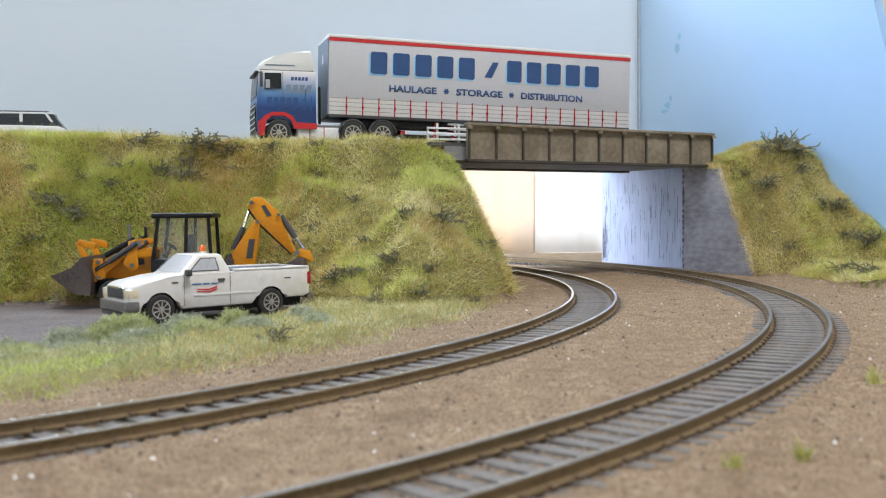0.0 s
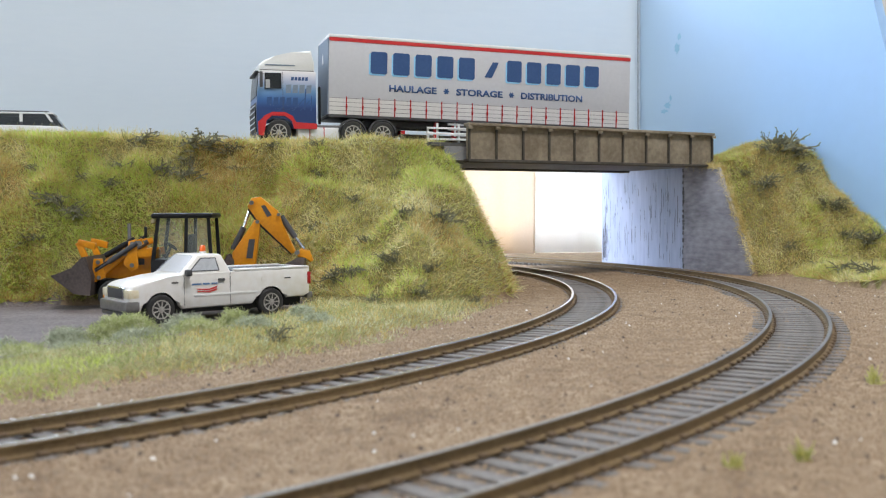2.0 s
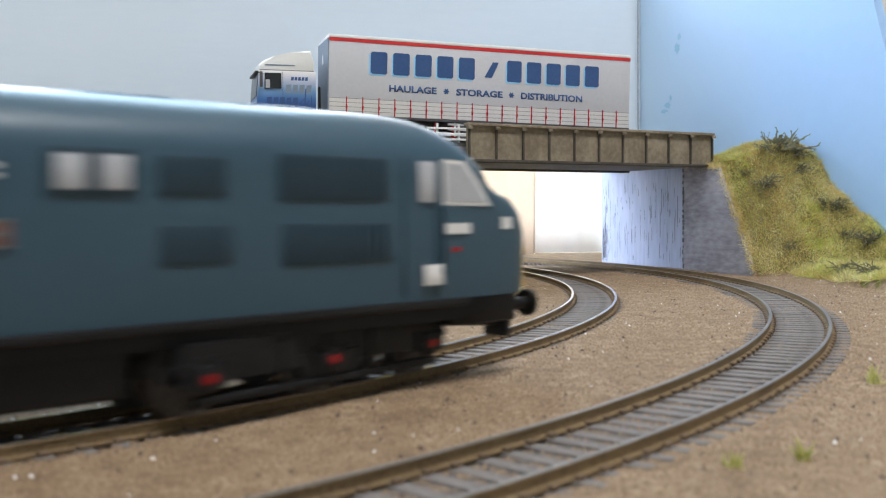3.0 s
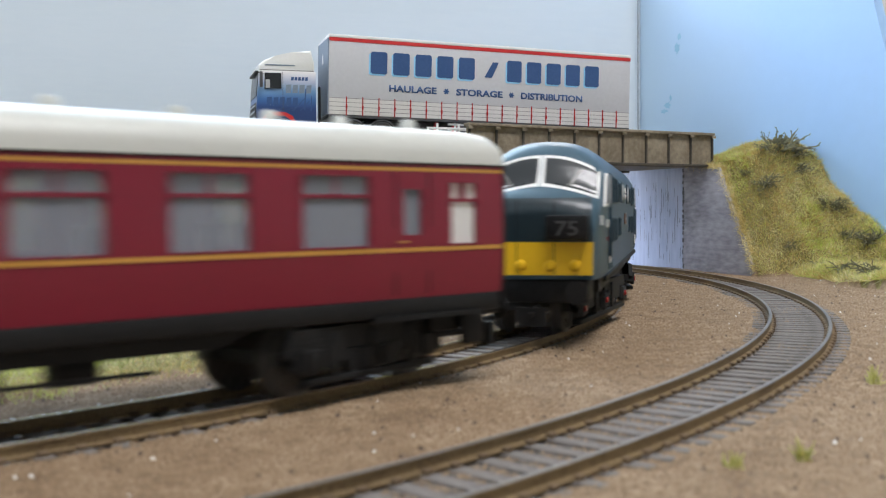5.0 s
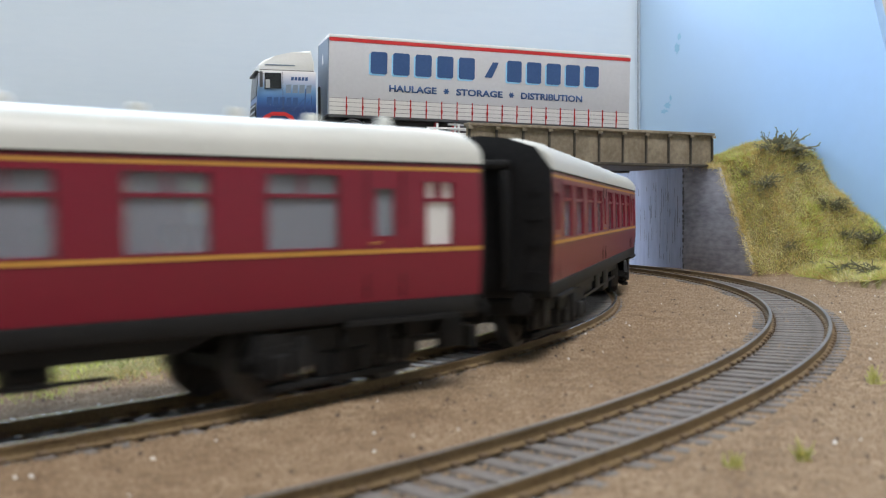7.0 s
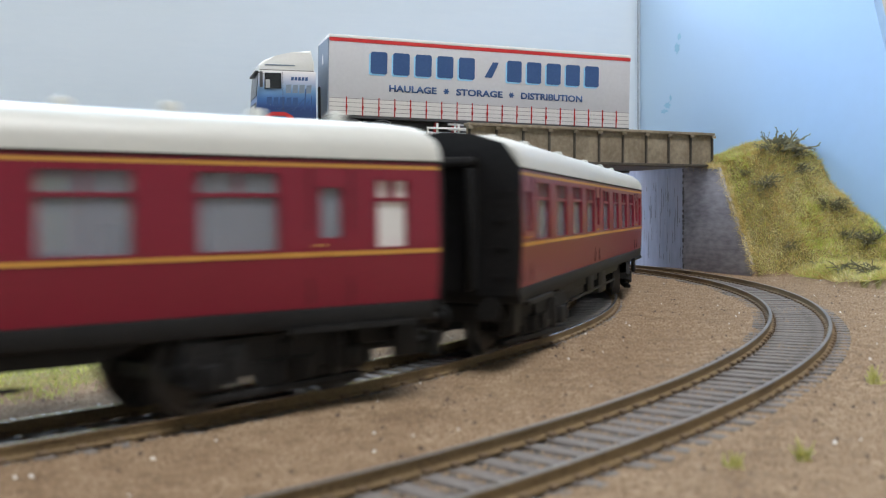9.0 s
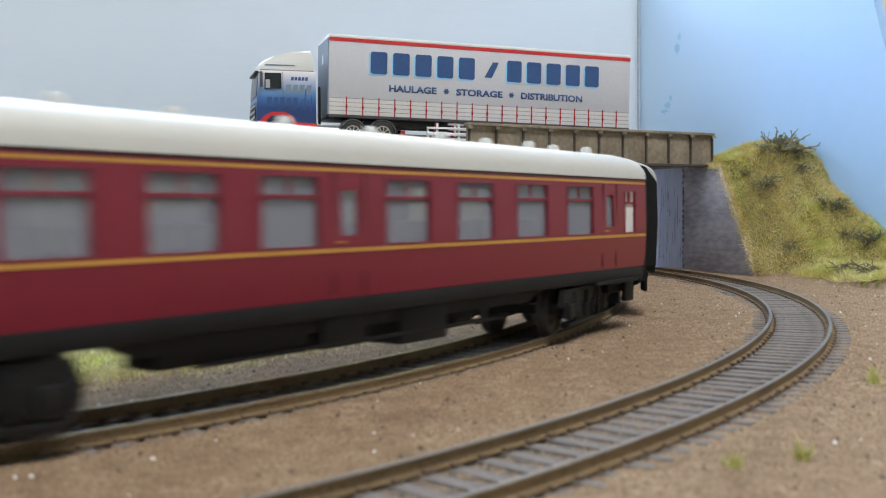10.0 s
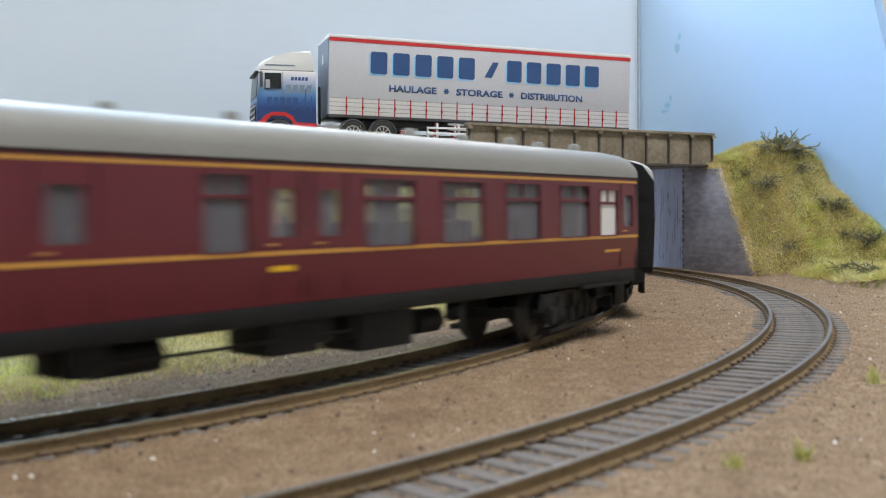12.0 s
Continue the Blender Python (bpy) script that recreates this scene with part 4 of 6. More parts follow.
def nose_patch(e, corners, m, name, parent, lift=0.25, thick=0.25, n=6, edges=None):
    """A patch on the raked cab front: corners are (y, z), laid on the body's surface from outside."""
    (y0, z0), (y1, z1), (y2, z2), (y3, z3) = corners
    def surf(y, z):
        lo, hi = 60.0, 118.48
        for _ in range(40):
            mid = (lo + hi) / 2
            w, top = loco_section(mid)
            sh = min(42.5, top - 5.0)
            if z <= sh:
                inside = abs(y) < w
            else:
                q = min(1.0, abs(y) / w) ** (1 / 0.88)
                inside = abs(y) < w and z < sh + (top - sh) * max(0.0, 1 - q * q) ** 0.45
            lo, hi = (mid, hi) if inside else (lo, mid)
        return lo
    bm = bmesh.new()
    grid = {}
    for i in range(n + 1):
        for j in range(n + 1):
            u, v = i / n, j / n
            y = (y0 * (1 - u) + y1 * u) * (1 - v) + (y3 * (1 - u) + y2 * u) * v
            z = (z0 * (1 - u) + z1 * u) * (1 - v) + (z3 * (1 - u) + z2 * u) * v
            if edges:
                z = edges[0](y) * (1 - v) + edges[1](y) * v
            for k in (0, 1):
                grid[i, j, k] = bm.verts.new((e * (surf(y, z) + lift - k * thick), y, z))
    for i in range(n):
        for j in range(n):
            for k in (0, 1):
                bm.faces.new([grid[p] for p in ((i, j, k), (i + 1, j, k), (i + 1, j + 1, k), (i, j + 1, k))])
    for i in range(n):
        for a, b in (((i, 0), (i + 1, 0)), ((i, n), (i + 1, n)), ((0, i), (0, i + 1)), ((n, i), (n, i + 1))):
            bm.faces.new((grid[(*a, 0)], grid[(*b, 0)], grid[(*b, 1)], grid[(*a, 1)]))
    return part(name, bm, m, parent)


def build_loco(off):
    lo = thing("diesel_locomotive", "blue diesel locomotive with yellow warning panels and round nose", "locomotive")
    xs = sorted({s * (v if v < 90 else 90 + (v - 90) * 1.075) for v in (0, 40, 70, 80, 85, 88, 91, 93, 95, 97, 99, 100.5, 102, 103.5, 105, 106.5, 108, 110, 112, 113.5, 115, 116, 116.5) for s in (-1, 1)})
    part("body", loft([loco_ring(x) for x in xs]), M["loco"], lo, "faded rail blue body shell", smooth=50)
    for sg in (-1, 1):
        yo = sg * 17.7
        def plate(name, x0, x1, z0, z1, m, d=0.35, label=""):
            return part(name, box(x0, min(yo, yo + sg * d), z0, x1, max(yo, yo + sg * d), z1, 0.08), m, lo, label)
        for a, b, z0, z1 in ((53, 78, 37.2, 45.6), (53.4, 78.6, 25.4, 33), (30, 42.4, 38, 44.6), (29.8, 43.6, 26.4, 33), (-78, -53, 37.2, 45.6), (-78.6, -53.4, 25.4, 33), (-43, -30, 38, 44.6), (-43.6, -30, 26.4, 33)):
            plate("grille", a, b, z0, z1, M["loco_dk"], 0.2, "dark louvred grille")
            sl = bmesh.new()
            x = a + 1.2
            while x < b - 0.6:
                add_box(sl, x, min(yo, yo + sg * 0.5), z0 + 0.5, x + 0.5, max(yo, yo + sg * 0.5), z1 - 0.5)
                x += 2.0
            part("louvre", sl, M["loco_dk"], lo)
        for a, b in ((12.5, 18.2), (19.6, 25.4), (-25.4, -19.6), (-18.2, -12.5)):
            plate("window_frame", a - 0.6, b + 0.6, 37.9, 45.4, M["loco_dk"], 0.3)
            plate("window_pane", a + 0.5, b - 0.5, 38.9, 44.4, M["side_pane"], 0.4, "pale glazed side window")
        for e in (-1, 1):
            plate("cab_door", e * 81.9 - 0.15, e * 81.9 + 0.15, 18, 46, M["loco_dk"], 0.25)
            plate("cab_door", e * 90.6 - 0.15, e * 90.6 + 0.15, 18, 46, M["loco_dk"], 0.25)
            plate("cab_side_window", min(e * 85.6, e * 90.0), max(e * 85.6, e * 90.0), 36.9, 45.2, M["side_pane"], 0.4, "pale cab side window")
            for nm, q, dd, mm_ in (("windscreen_frame", ((92.6, 36.4), (106.4, 36.2), (102.4, 41.6), (98.6, 45.6), (92.6, 45.8)), 0.12, M["white"]), ("windscreen", ((93.4, 37.2), (104.8, 37), (101.6, 41), (98.0, 44.8), (93.4, 45.0)), 0.24, M["side_pane"])):
                part(nm, prism([(e * qx, qz) for qx, qz in q], "y", min(sg * 15.6, sg * (17.55 + dd)), max(sg * 15.6, sg * (17.55 + dd))), mm_, lo)
            plate("data_panel", min(e * 87, e * 92), max(e * 87, e * 92), 20, 24.2, M["white"], 0.4, "white data panel")
            plate("cab_handrail", e * 92.2 - 0.2, e * 92.2 + 0.2, 22, 36, M["loco_dk"], 0.8)
        plate("emblem", -4.6, 4.6, 41.9, 42.7, M["white"], 0.4, "white emblem of plain bars")
        plate("emblem", -4.6, 4.6, 40.4, 41.2, M["white"], 0.4)
        em = prism([(-2.6, 42.7), (0.4, 42.7), (-1.2, 43.6)], "y", min(yo, yo + sg * 0.4), max(yo, yo + sg * 0.4))
        add_prism(em, [(-0.4, 40.4), (2.6, 40.4), (1.2, 39.5)], "y", min(yo, yo + sg * 0.4), max(yo, yo + sg * 0.4))
        part("emblem", em, M["white"], lo)
        plate("name_plate", -6, 6, 30, 34.2, M["plate"], 0.4, "brown name plate with pale rim")
        for z in (30, 34.0):
            plate("plate_rim", -6.2, 6.2, z, z + 0.35, M["bumper"], 0.55)
        plate("plate_lettering_bar", -5, 5, 31.7, 32.5, M["bumper"], 0.5)
        part("side_skirt", box(-100, min(yo, yo - sg * 1.2), 15.2, 100, max(yo, yo - sg * 1.2), 16.9, 0.2), M["black"], lo)
    for e in (-1, 1):
        # windscreen: two arched panes in white frames, wrapping round to the sides
        for sg in (-1, 1):
            def pane(y0, y1, lo_, hi_, m, name, lift):
                def zl(y):
                    return 42.6 - (abs(y) / 15.5) ** 1.6 * 3.4 + lo_
                def zh(y):
                    return 50.2 - (abs(y) / 15.5) ** 2.2 * 4.4 - hi_
                return nose_patch(e, ((sg * y0, zl(y0)), (sg * y1, zl(y1)), (sg * y1, zh(y1)), (sg * y0, zh(y0))), m, name, lo, lift, 0.25, 8, (zl, zh))
            pane(0.15, 16.2, -0.7, -0.7, M["white"], "windscreen_frame", 0.20)
            pane(1.1, 15.5, 0.1, 0.1, M["dark_glass"], "windscreen", 0.34)
            nose_patch(e, ((sg * 7.6, 42.0), (sg * 8.4, 41.8), (sg * 11.4, 46.4), (sg * 10.7, 46.6)), M["bumper"], "wiper", lo, 0.5)
        tagged(nose_patch(e, ((-15.2, 18.0), (15.2, 18.0), (15.4, 26.8), (-15.4, 26.8)), M["yellow"], "warning_panel", lo, 0.22, 0.25, 14), "yellow half-height warning panel")
        # shade on the nose, laid on as a patch of darker blue
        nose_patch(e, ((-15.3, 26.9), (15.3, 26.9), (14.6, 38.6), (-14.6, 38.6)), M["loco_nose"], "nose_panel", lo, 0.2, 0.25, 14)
        for y in (-5.0, 5.0):
            nose_patch(e, ((y - 0.12, 18.4), (y + 0.12, 18.4), (y + 0.12, 38.0), (y - 0.12, 38.0)), M["black"], "nose_door_seam", lo, 0.3)
        hy = e * 8.6
        part("headcode_box", box(min(e * 113, e * 121.0), hy - 5.6, 27.4, max(e * 113, e * 121.0), hy + 5.6, 34.0, 0.7), M["black"], lo, "black headcode box on the nose")
        part("headcode_digits", text_mesh("75", 6.0, 3.9, 0.15, 0.01), M["dark_grey"], lo, "dim grey headcode digits", at=place(e * 121.05, hy, 30.5, 0, 0, 90 * e))
        for sg in (-1, 1):
            for y in (4.0, 10.6):
                part("lamp", lathe([(1.5, 113.8), (1.5, 118.7), (1.1, 119.4), (0.3, 119.6)], "x", 14), M["yellow"], lo, at=place(0, sg * y, 20.6, 0, 0, 0 if e > 0 else 180))
            b = cyl((e * 111, sg * 11.5, 13.8), (e * 123.2, sg * 11.5, 13.8), 1.4, 12)
            add_cyl(b, (e * 123.2, sg * 11.5, 13.8), (e * 124.4, sg * 11.5, 13.8), 3.1, 16)
            part("buffer", b, M["black"], lo)
            part("marker_plate", box(min(e * 93, e * 100), sg * 16.6 if sg > 0 else -17.9, 30.4, max(e * 93, e * 100), 17.9 if sg > 0 else sg * 16.6, 32.6), M["white"], lo, "pale number bar")
            part("marker_plate", box(min(e * 110, e * 113), sg * 15.6 if sg > 0 else -17.4, 31.2, max(e * 110, e * 113), 17.4 if sg > 0 else sg * 15.6, 33.8), M["white"], lo, "pale number bar")
            part("marker_spot", box(min(e * 95, e * 97), sg * 16.6 if sg > 0 else -17.85, 26.6, max(e * 95, e * 97), 17.85 if sg > 0 else sg * 16.6, 27.6), M["tail"], lo)
        part("buffer_beam", box(min(e * 98, e * 117), -14, 10.4, max(e * 100, e * 118), 15.5, 16.9, 0.8), M["black"], lo)
        bm = cyl((e * 114, 0, 9), (e * 128, 0, 8), 0.8, 8)
        add_box(bm, min(e * 125, e * 126.2), -4, 5, max(e * 125, e * 126.2), 4, 10)
        part("coupling", bm, M["under"], lo)
    part("fuel_tank", box(-24, -14.5, 4.5, 26, 14.5, 15.2, 1.2), M["under"], lo)
    part("underframe", box(-100, -15.5, 12.2, 100, 15.5, 16.8), M["black"], lo)
    for x in (-60, -30, 0, 30, 60):
        part("roof_panel", box(x - 9, -6, 54.4, x + 9, 6, 55.8, 0.5), M["loco"], lo)
    bos, sets = [], []
    for px in (-64, 64):
        bo, ws = bogie_parts(lo, px, 7.2, 58.0, "black three-axle locomotive bogie", (-29.0, 0.0, 29.0))
        for sg in (-1, 1):
            for dx in (-29, 0, 29):
                part("axle_cap", cyl((dx, sg * 14.8, 7.0), (dx, sg * 15.9, 7.0), 0.9, 10), M["tail"], bo, "dull red axle cap")
        bos.append((bo, px))
        sets += [(bo, *w) for w in ws]
    MOVERS.append((lo, off, 64.0, bos, sets))


build_loco(284.0)
build_coach("maroon passenger coach with yellow lining and pale roof", "open", 0.0)
build_coach("maroon passenger coach with yellow lining and pale roof", "open", -276.0)
build_coach("maroon passenger coach with yellow lining and pale roof", "open", -551.0)
build_coach("dark maroon brake coach with grey roof and few windows", "brake", -830.0)


# ---- road vehicles ----
def wheel(name, parent, x, y, z, r, w, rim, side=-1, hub=None):
    """A tyre with its rim; side -1 faces the camera."""
    ty = part(name, lathe([(r * 0.62, -w / 2), (r * 0.9, -w / 2), (r, -w / 2 + 0.5), (r, w / 2 - 0.5), (r * 0.9, w / 2), (r * 0.62, w / 2)], "y", 28), M["tyre"], parent, "black rubber tyre")
    ty.matrix_basis = place(x, y, z)
    k = side * w / 2
    rb = lathe([(r * 0.66, k * 0.3), (r * 0.66, k * 1.04), (r * 0.58, k * 1.04), (r * 0.52, k * 0.62), (r * 0.30, k * 0.56), (r * 0.27, k * 0.98), (r * 0.18, k * 1.02), (r * 0.16, k * 1.14), (r * 0.05, k * 1.16)], "y", 24)
    for i in range(9):
        a = 2 * math.pi * i / 9
        c, s_ = math.cos(a), math.sin(a)
        add_cyl(rb, (c * r * 0.2, k * 0.86, s_ * r * 0.2), (c * r * 0.56, k * 0.94, s_ * r * 0.56), r * 0.06, 6)
    part("rim", rb, rim, ty, "bright wheel rim")
    return ty


def build_lorry():
    lo = thing("articulated_lorry", "white and blue lorry with grey curtain-sided trailer on the road", "lorry", at=place(-63, 547, 73.0, 0, 0, 17.4))
    tilt = place(186, 0, 12.4, 0, 1.42, 0)
    L = 186.0

    def tp(name, bm, m, label="", smooth=35):
        """Trailer part: x runs from -186 at the front to 0 at the rear."""
        return part(name, bm, m, lo, label, smooth, at=tilt)
    W = 33.0
    tp("trailer_box", box(-L, 0, 0.6, 0, W, 44.4, 0.35), M["trailer"], "pale grey curtain-sided trailer body")
    tp("roof_rail", box(-L - 0.2, -0.25, 43.2, 0.2, W + 0.25, 45.0, 0.3), M["white"], "white roof rail")
    tp("red_stripe", box(-L, -0.18, 41.2, 0, -0.02, 43.1), M["red"], "red stripe under the roof")
    tp("front_panel", box(-L - 0.5, 0.8, 0.8, -L - 0.02, W - 0.8, 43), M["steel_blue"], "blue-grey front bulkhead")
    tp("front_emblem", prism([(14.5, 30), (18.5, 30), (16.5, 36)], "x", -L - 0.75, -L - 0.52), M["white"])
    for z0, z1, m in ((0.7, 9.8, M["trailer_lo"]),):
        tp("lower_curtain", box(-L + 0.4, -0.14, z0, -0.4, -0.02, z1), m)
    for z in (2.6, 4.9, 7.3, 9.6):
        tp("curtain_seam", box(-L + 0.4, -0.2, z, -0.4, -0.141, z + 0.25), M["bumper"])
    for i in range(19):
        x = -L + 10 + i * (L - 19) / 18
        bm = box(x - 0.28, -0.5, 0.2, x + 0.28, -0.21, 10.6)
        add_box(bm, x - 0.5, -0.75, 3.8, x + 0.5, -0.51, 5.8, 0.1)
        tp("strap", bm, M["tail"], "red curtain strap with buckle")
    tp("bottom_rail", box(-L, 0.1, -1.0, 0, W, 0.59, 0.2), M["dark_grey"])
    tp("chassis_beam", box(-L + 22, 10, -4.6, -4, 13, -1.0), M["dark_grey"])
    tp("chassis_beam", box(-L + 22, 20, -4.6, -4, 23, -1.0), M["dark_grey"])
    for x in (-L + 63, -L + 74):
        tp("landing_leg", box(x, 4, -11, x + 2.2, 7, -1.0), M["red"], "red landing leg")
    bm = bmesh.new()
    for z in (-8.4, -5.4, -2.6):
        add_box(bm, -L + 70, 1.0, z, -58, 1.8, z + 1.2)
    for x in (-L + 74, -L + 92, -L + 110):
        add_box(bm, x, 0.9, -9, x + 1.0, 1.9, 0.5)
    tp("side_guard", bm, M["white"], "white side guard rails")
    # lettering: plain shapes in the livery colours, and the readable trade words
    def blocks(x0, x1, n, z0, z1, gap):
        w = (x1 - x0 - gap * (n - 1)) / n
        for i in range(n):
            a = x0 + i * (w + gap)
            for nm, dx, dz, y, m in (("livery_shadow", -0.9, -0.9, -0.16, M["skyblue"]), ("livery_block", 0, 0, -0.24, M["navy"])):
                pts = [(a + dx, z0 + dz + 0.8), (a + dx + 0.8, z0 + dz), (a + w + dx - 0.8, z0 + dz), (a + w + dx, z0 + dz + 0.8),
                       (a + w + dx, z1 + dz - 0.8), (a + w + dx - 0.8, z1 + dz), (a + dx + 0.8, z1 + dz), (a + dx, z1 + dz - 0.8)]
                tp(nm, prism(pts, "y", y - 0.07, y + 0.07), m, "plain block of the haulier's livery")
    blocks(-L + 23.5, -L + 85.4, 5, 24.2, 36.6, 3.4)
    blocks(-L + 105.5, -L + 164.8, 5, 24.2, 36.6, 3.4)
    tp("livery_block", prism([(-L + 91.5, 26), (-L + 96, 26), (-L + 100.2, 35), (-L + 96.5, 35)], "y", -0.3, -0.1), M["navy"])
    for words, a, b in (("HAULAGE", 34.4, 62.5), ("STORAGE", 74.4, 103.0), ("DISTRIBUTION", 114.5, 154.2)):
        t = text_mesh(words, b - a, 3.9, 0.15, 0.032)
        part("lettering", t, M["navy"], lo, "dark blue trade lettering", 0, at=tilt @ place(-L + (a + b) / 2, -0.06, 16.6))
    for x in (68.4, 108.6):
        bm = bmesh.new()
        for k in range(3):
            c, s_ = math.cos(k * math.pi / 3), math.sin(k * math.pi / 3)
            add_prism(bm, [(-L + x - 1.7 * c - 0.4 * s_, 16.6 - 1.7 * s_ + 0.4 * c), (-L + x + 1.7 * c - 0.4 * s_, 16.6 + 1.7 * s_ + 0.4 * c),
                           (-L + x + 1.7 * c + 0.4 * s_, 16.6 + 1.7 * s_ - 0.4 * c), (-L + x - 1.7 * c + 0.4 * s_, 16.6 - 1.7 * s_ - 0.4 * c)], "y", -0.22 - 0.004 * k, -0.05)
        tp("lettering_star", bm, M["navy"])
    # rear wheels
    for x in (124, 142, 160):
        for y, sd in ((3.2, -1), (29.5, 1)):
            wheel("wheel", lo, x, y, 6.6, 6.5, 5.0, M["bumper"], sd)
        part("axle", cyl((x, 3, 6.6), (x, 30, 6.6), 1.0, 8), M["dark_grey"], lo)
        part("mudguard", prism([(x - 7.6, 6), (x - 7.2, 9.5), (x - 4, 13.4), (x + 4, 13.4), (x + 7.2, 9.5), (x + 7.6, 6), (x + 7, 6), (x + 6.4, 9.2), (x + 3.6, 12.6), (x - 3.6, 12.6), (x - 6.4, 9.2), (x - 7, 6)], "y", 0.8, 6), M["dark_grey"], lo)
    # tractor
    fx, rx = -39.0, -6.5
    prof = [(fx, 6), (fx - 0.4, 18), (fx, 26), (fx + 1.2, 39), (fx + 3, 40.4), (fx + 20, 40.4), (rx, 40.4), (rx, 9.5), (-19.5, 9.5), (-20.5, 13), (-24, 15.4), (-31, 15.4), (-34.5, 13), (-36, 6)]
    bm = prism(prof, "y", 0.4, 32.4, 0.8)
    part("cab_shell", bm, M["cab_fade"], lo, "blue lorry cab with white roof")
    part("door_seam", box(fx + 13.9, 0.3, 17, fx + 14.15, 0.385, 40), M["dark_grey"], lo)
    part("cab_stripe", box(fx + 1.5, 0.25, 40.6, rx - 1.2, 0.385, 41.0), M["bumper"], lo)
    part("cab_lower", prism([(fx + 0.5, 5.2), (-35.6, 5.2), (-34.2, 13.2), (-31, 16.0), (-24, 16.0), (-20.2, 13.2), (-19.2, 9), (rx, 9), (rx, 12), (-18, 12.6), (-20, 16), (-24, 18), (-31, 18), (-35, 16), (-38, 13), (fx + 0.3, 12.6)], "y", -0.25, 0.35), M["red"], lo, "red lower cab edge")
    part("side_window", prism([(fx + 4.0, 30.4), (fx + 13.2, 30.8), (fx + 13.2, 39.2), (fx + 4.2, 39.2)], "y", -0.22, 0.3), M["dark_glass"], lo)
    part("quarter_window", box(fx + 4.6, -0.3, 31.0, fx + 7.0, -0.225, 35.5), M["side_pane"], lo)
    part("windscreen", prism([(fx + 0.2, 26.6), (fx + 1.3, 38.8), (fx + 0.8, 39.0), (fx - 0.3, 26.6)], "y", 2.4, 30.4), M["dark_glass"], lo)
    part("grille", prism([(fx - 0.7, 7), (fx - 0.95, 18), (fx, 24.4), (fx + 0.3, 24.4), (fx - 0.4, 18), (fx - 0.2, 7)], "y", 3, 29.8), M["black"], lo)
    for z in (9, 12, 15, 18, 21):
        part("grille_slat", box(fx - 1.05, 4, z, fx - 0.5, 28.8, z + 0.8), M["chrome"], lo)
    deflect = [(fx + 1.0, 40.0), (fx + 1.2, 43.6), (fx + 4.5, 46.4), (fx + 10.3, 48.8), (fx + 19, 51.0), (rx - 2.4, 52.4), (rx - 1.0, 46), (rx - 0.4, 40.0)]
    part("roof_deflector", prism(deflect, "y", 1.4, 31.4, 1.2), M["white"], lo, "white roof air deflector")
    part("lettering_bar", box(fx + 4.5, 1.15, 43.4, fx + 21, 1.38, 44.0), M["steel_blue"], lo)
    part("visor", box(fx - 0.6, 3, 39.4, fx + 1.8, 29.8, 40.6, 0.3), M["dark_grey"], lo)
    part("mirror", box(fx + 1.2, -3.2, 31.0, fx + 2.8, -1.0, 39.5, 0.5), M["dark_grey"], lo)
    part("mirror_arm", cyl((fx + 2.0, -1.1, 38), (fx + 3.4, 0.5, 38.6), 0.3, 6), M["dark_grey"], lo)
    for x0, x1, z0, z1, nb, mm_ in ((-20.5, -10.8, 35.4, 37.4, 5, M["navy"]), (-23.5, -8.6, 28.4, 33.2, 4, M["steel_blue"]), (-34.0, -16.2, 21.6, 26.2, 5, M["navy"])):
        w = (x1 - x0) / nb
        for i in range(nb):
            a, k = x0 + i * w, (z1 - z0) * (0.15 + 0.1 * (i % 2))
            part("livery_shape", prism([(a, z0), (a + w * 0.78, z0 + k * 0.3), (a + w * 0.84, z1), (a + k * 0.4, z1 - k * 0.3)], "y", 0.30, 0.38), mm_, lo, "plain livery shape on the cab side")
    for i, (xa, za, xb, zb) in enumerate(((-28, 18.6, -22, 24), (-24, 19, -17, 21.4), (-20, 18.8, -13, 26), (-16, 19, -10.5, 24.6), (-13.6, 19.4, -12.6, 31), (-10, 19, -9.4, 27), (-30, 20, -24, 20.6))):
        part("livery_stroke", prism([(xa, za), (xa + 0.8, za), (xb + 0.5, zb), (xb, zb)], "y", 0.26, 0.37), M["navy"], lo, "thin livery stroke on the cab side")
    part("tractor_chassis", box(-30, 9, 6.5, 44, 24, 11, 0.3), M["dark_grey"], lo)
    part("fuel_tank", box(-17, 1.2, 3.4, 6.5, 7.5, 10.2, 1.0), M["white"], lo, "white side tank with red bands")
    for x in (-11, -3):
        part("tank_band", box(x, 1.0, 3.3, x + 1.3, 7.6, 10.3, 0.9), M["red"], lo)
    part("catwalk", box(-6.3, 2, 10.4, 14, 31, 11.4), M["bumper"], lo)
    part("air_lines", box(-4.8, 4, 12, -3.4, 5.5, 33, 0.4), M["black"], lo)
    for x in (-27.5, 13.8, 31.0):
        for y, sd in ((2.8, -1), (30, 1)):
            wheel("wheel", lo, x, y, 7.0, 6.9, 5.2, M["alloy"], sd)
    for x in (13.8, 31.0):
        arc = [(x + 8.2 * math.cos(a), 7 + 8.2 * math.sin(a)) for a in np.linspace(0.1, math.pi - 0.1, 12)] + [(x + 7.4 * math.cos(a), 7 + 7.4 * math.sin(a)) for a in np.linspace(math.pi - 0.1, 0.1, 12)]
        part("mudguard", prism(arc, "y", 0.3, 5.6), M["dark_grey"], lo)
    part("rear_lamp_bar", box(42, 2, 7.2, 44.5, 31, 9.2), M["tail"], lo)


build_lorry()


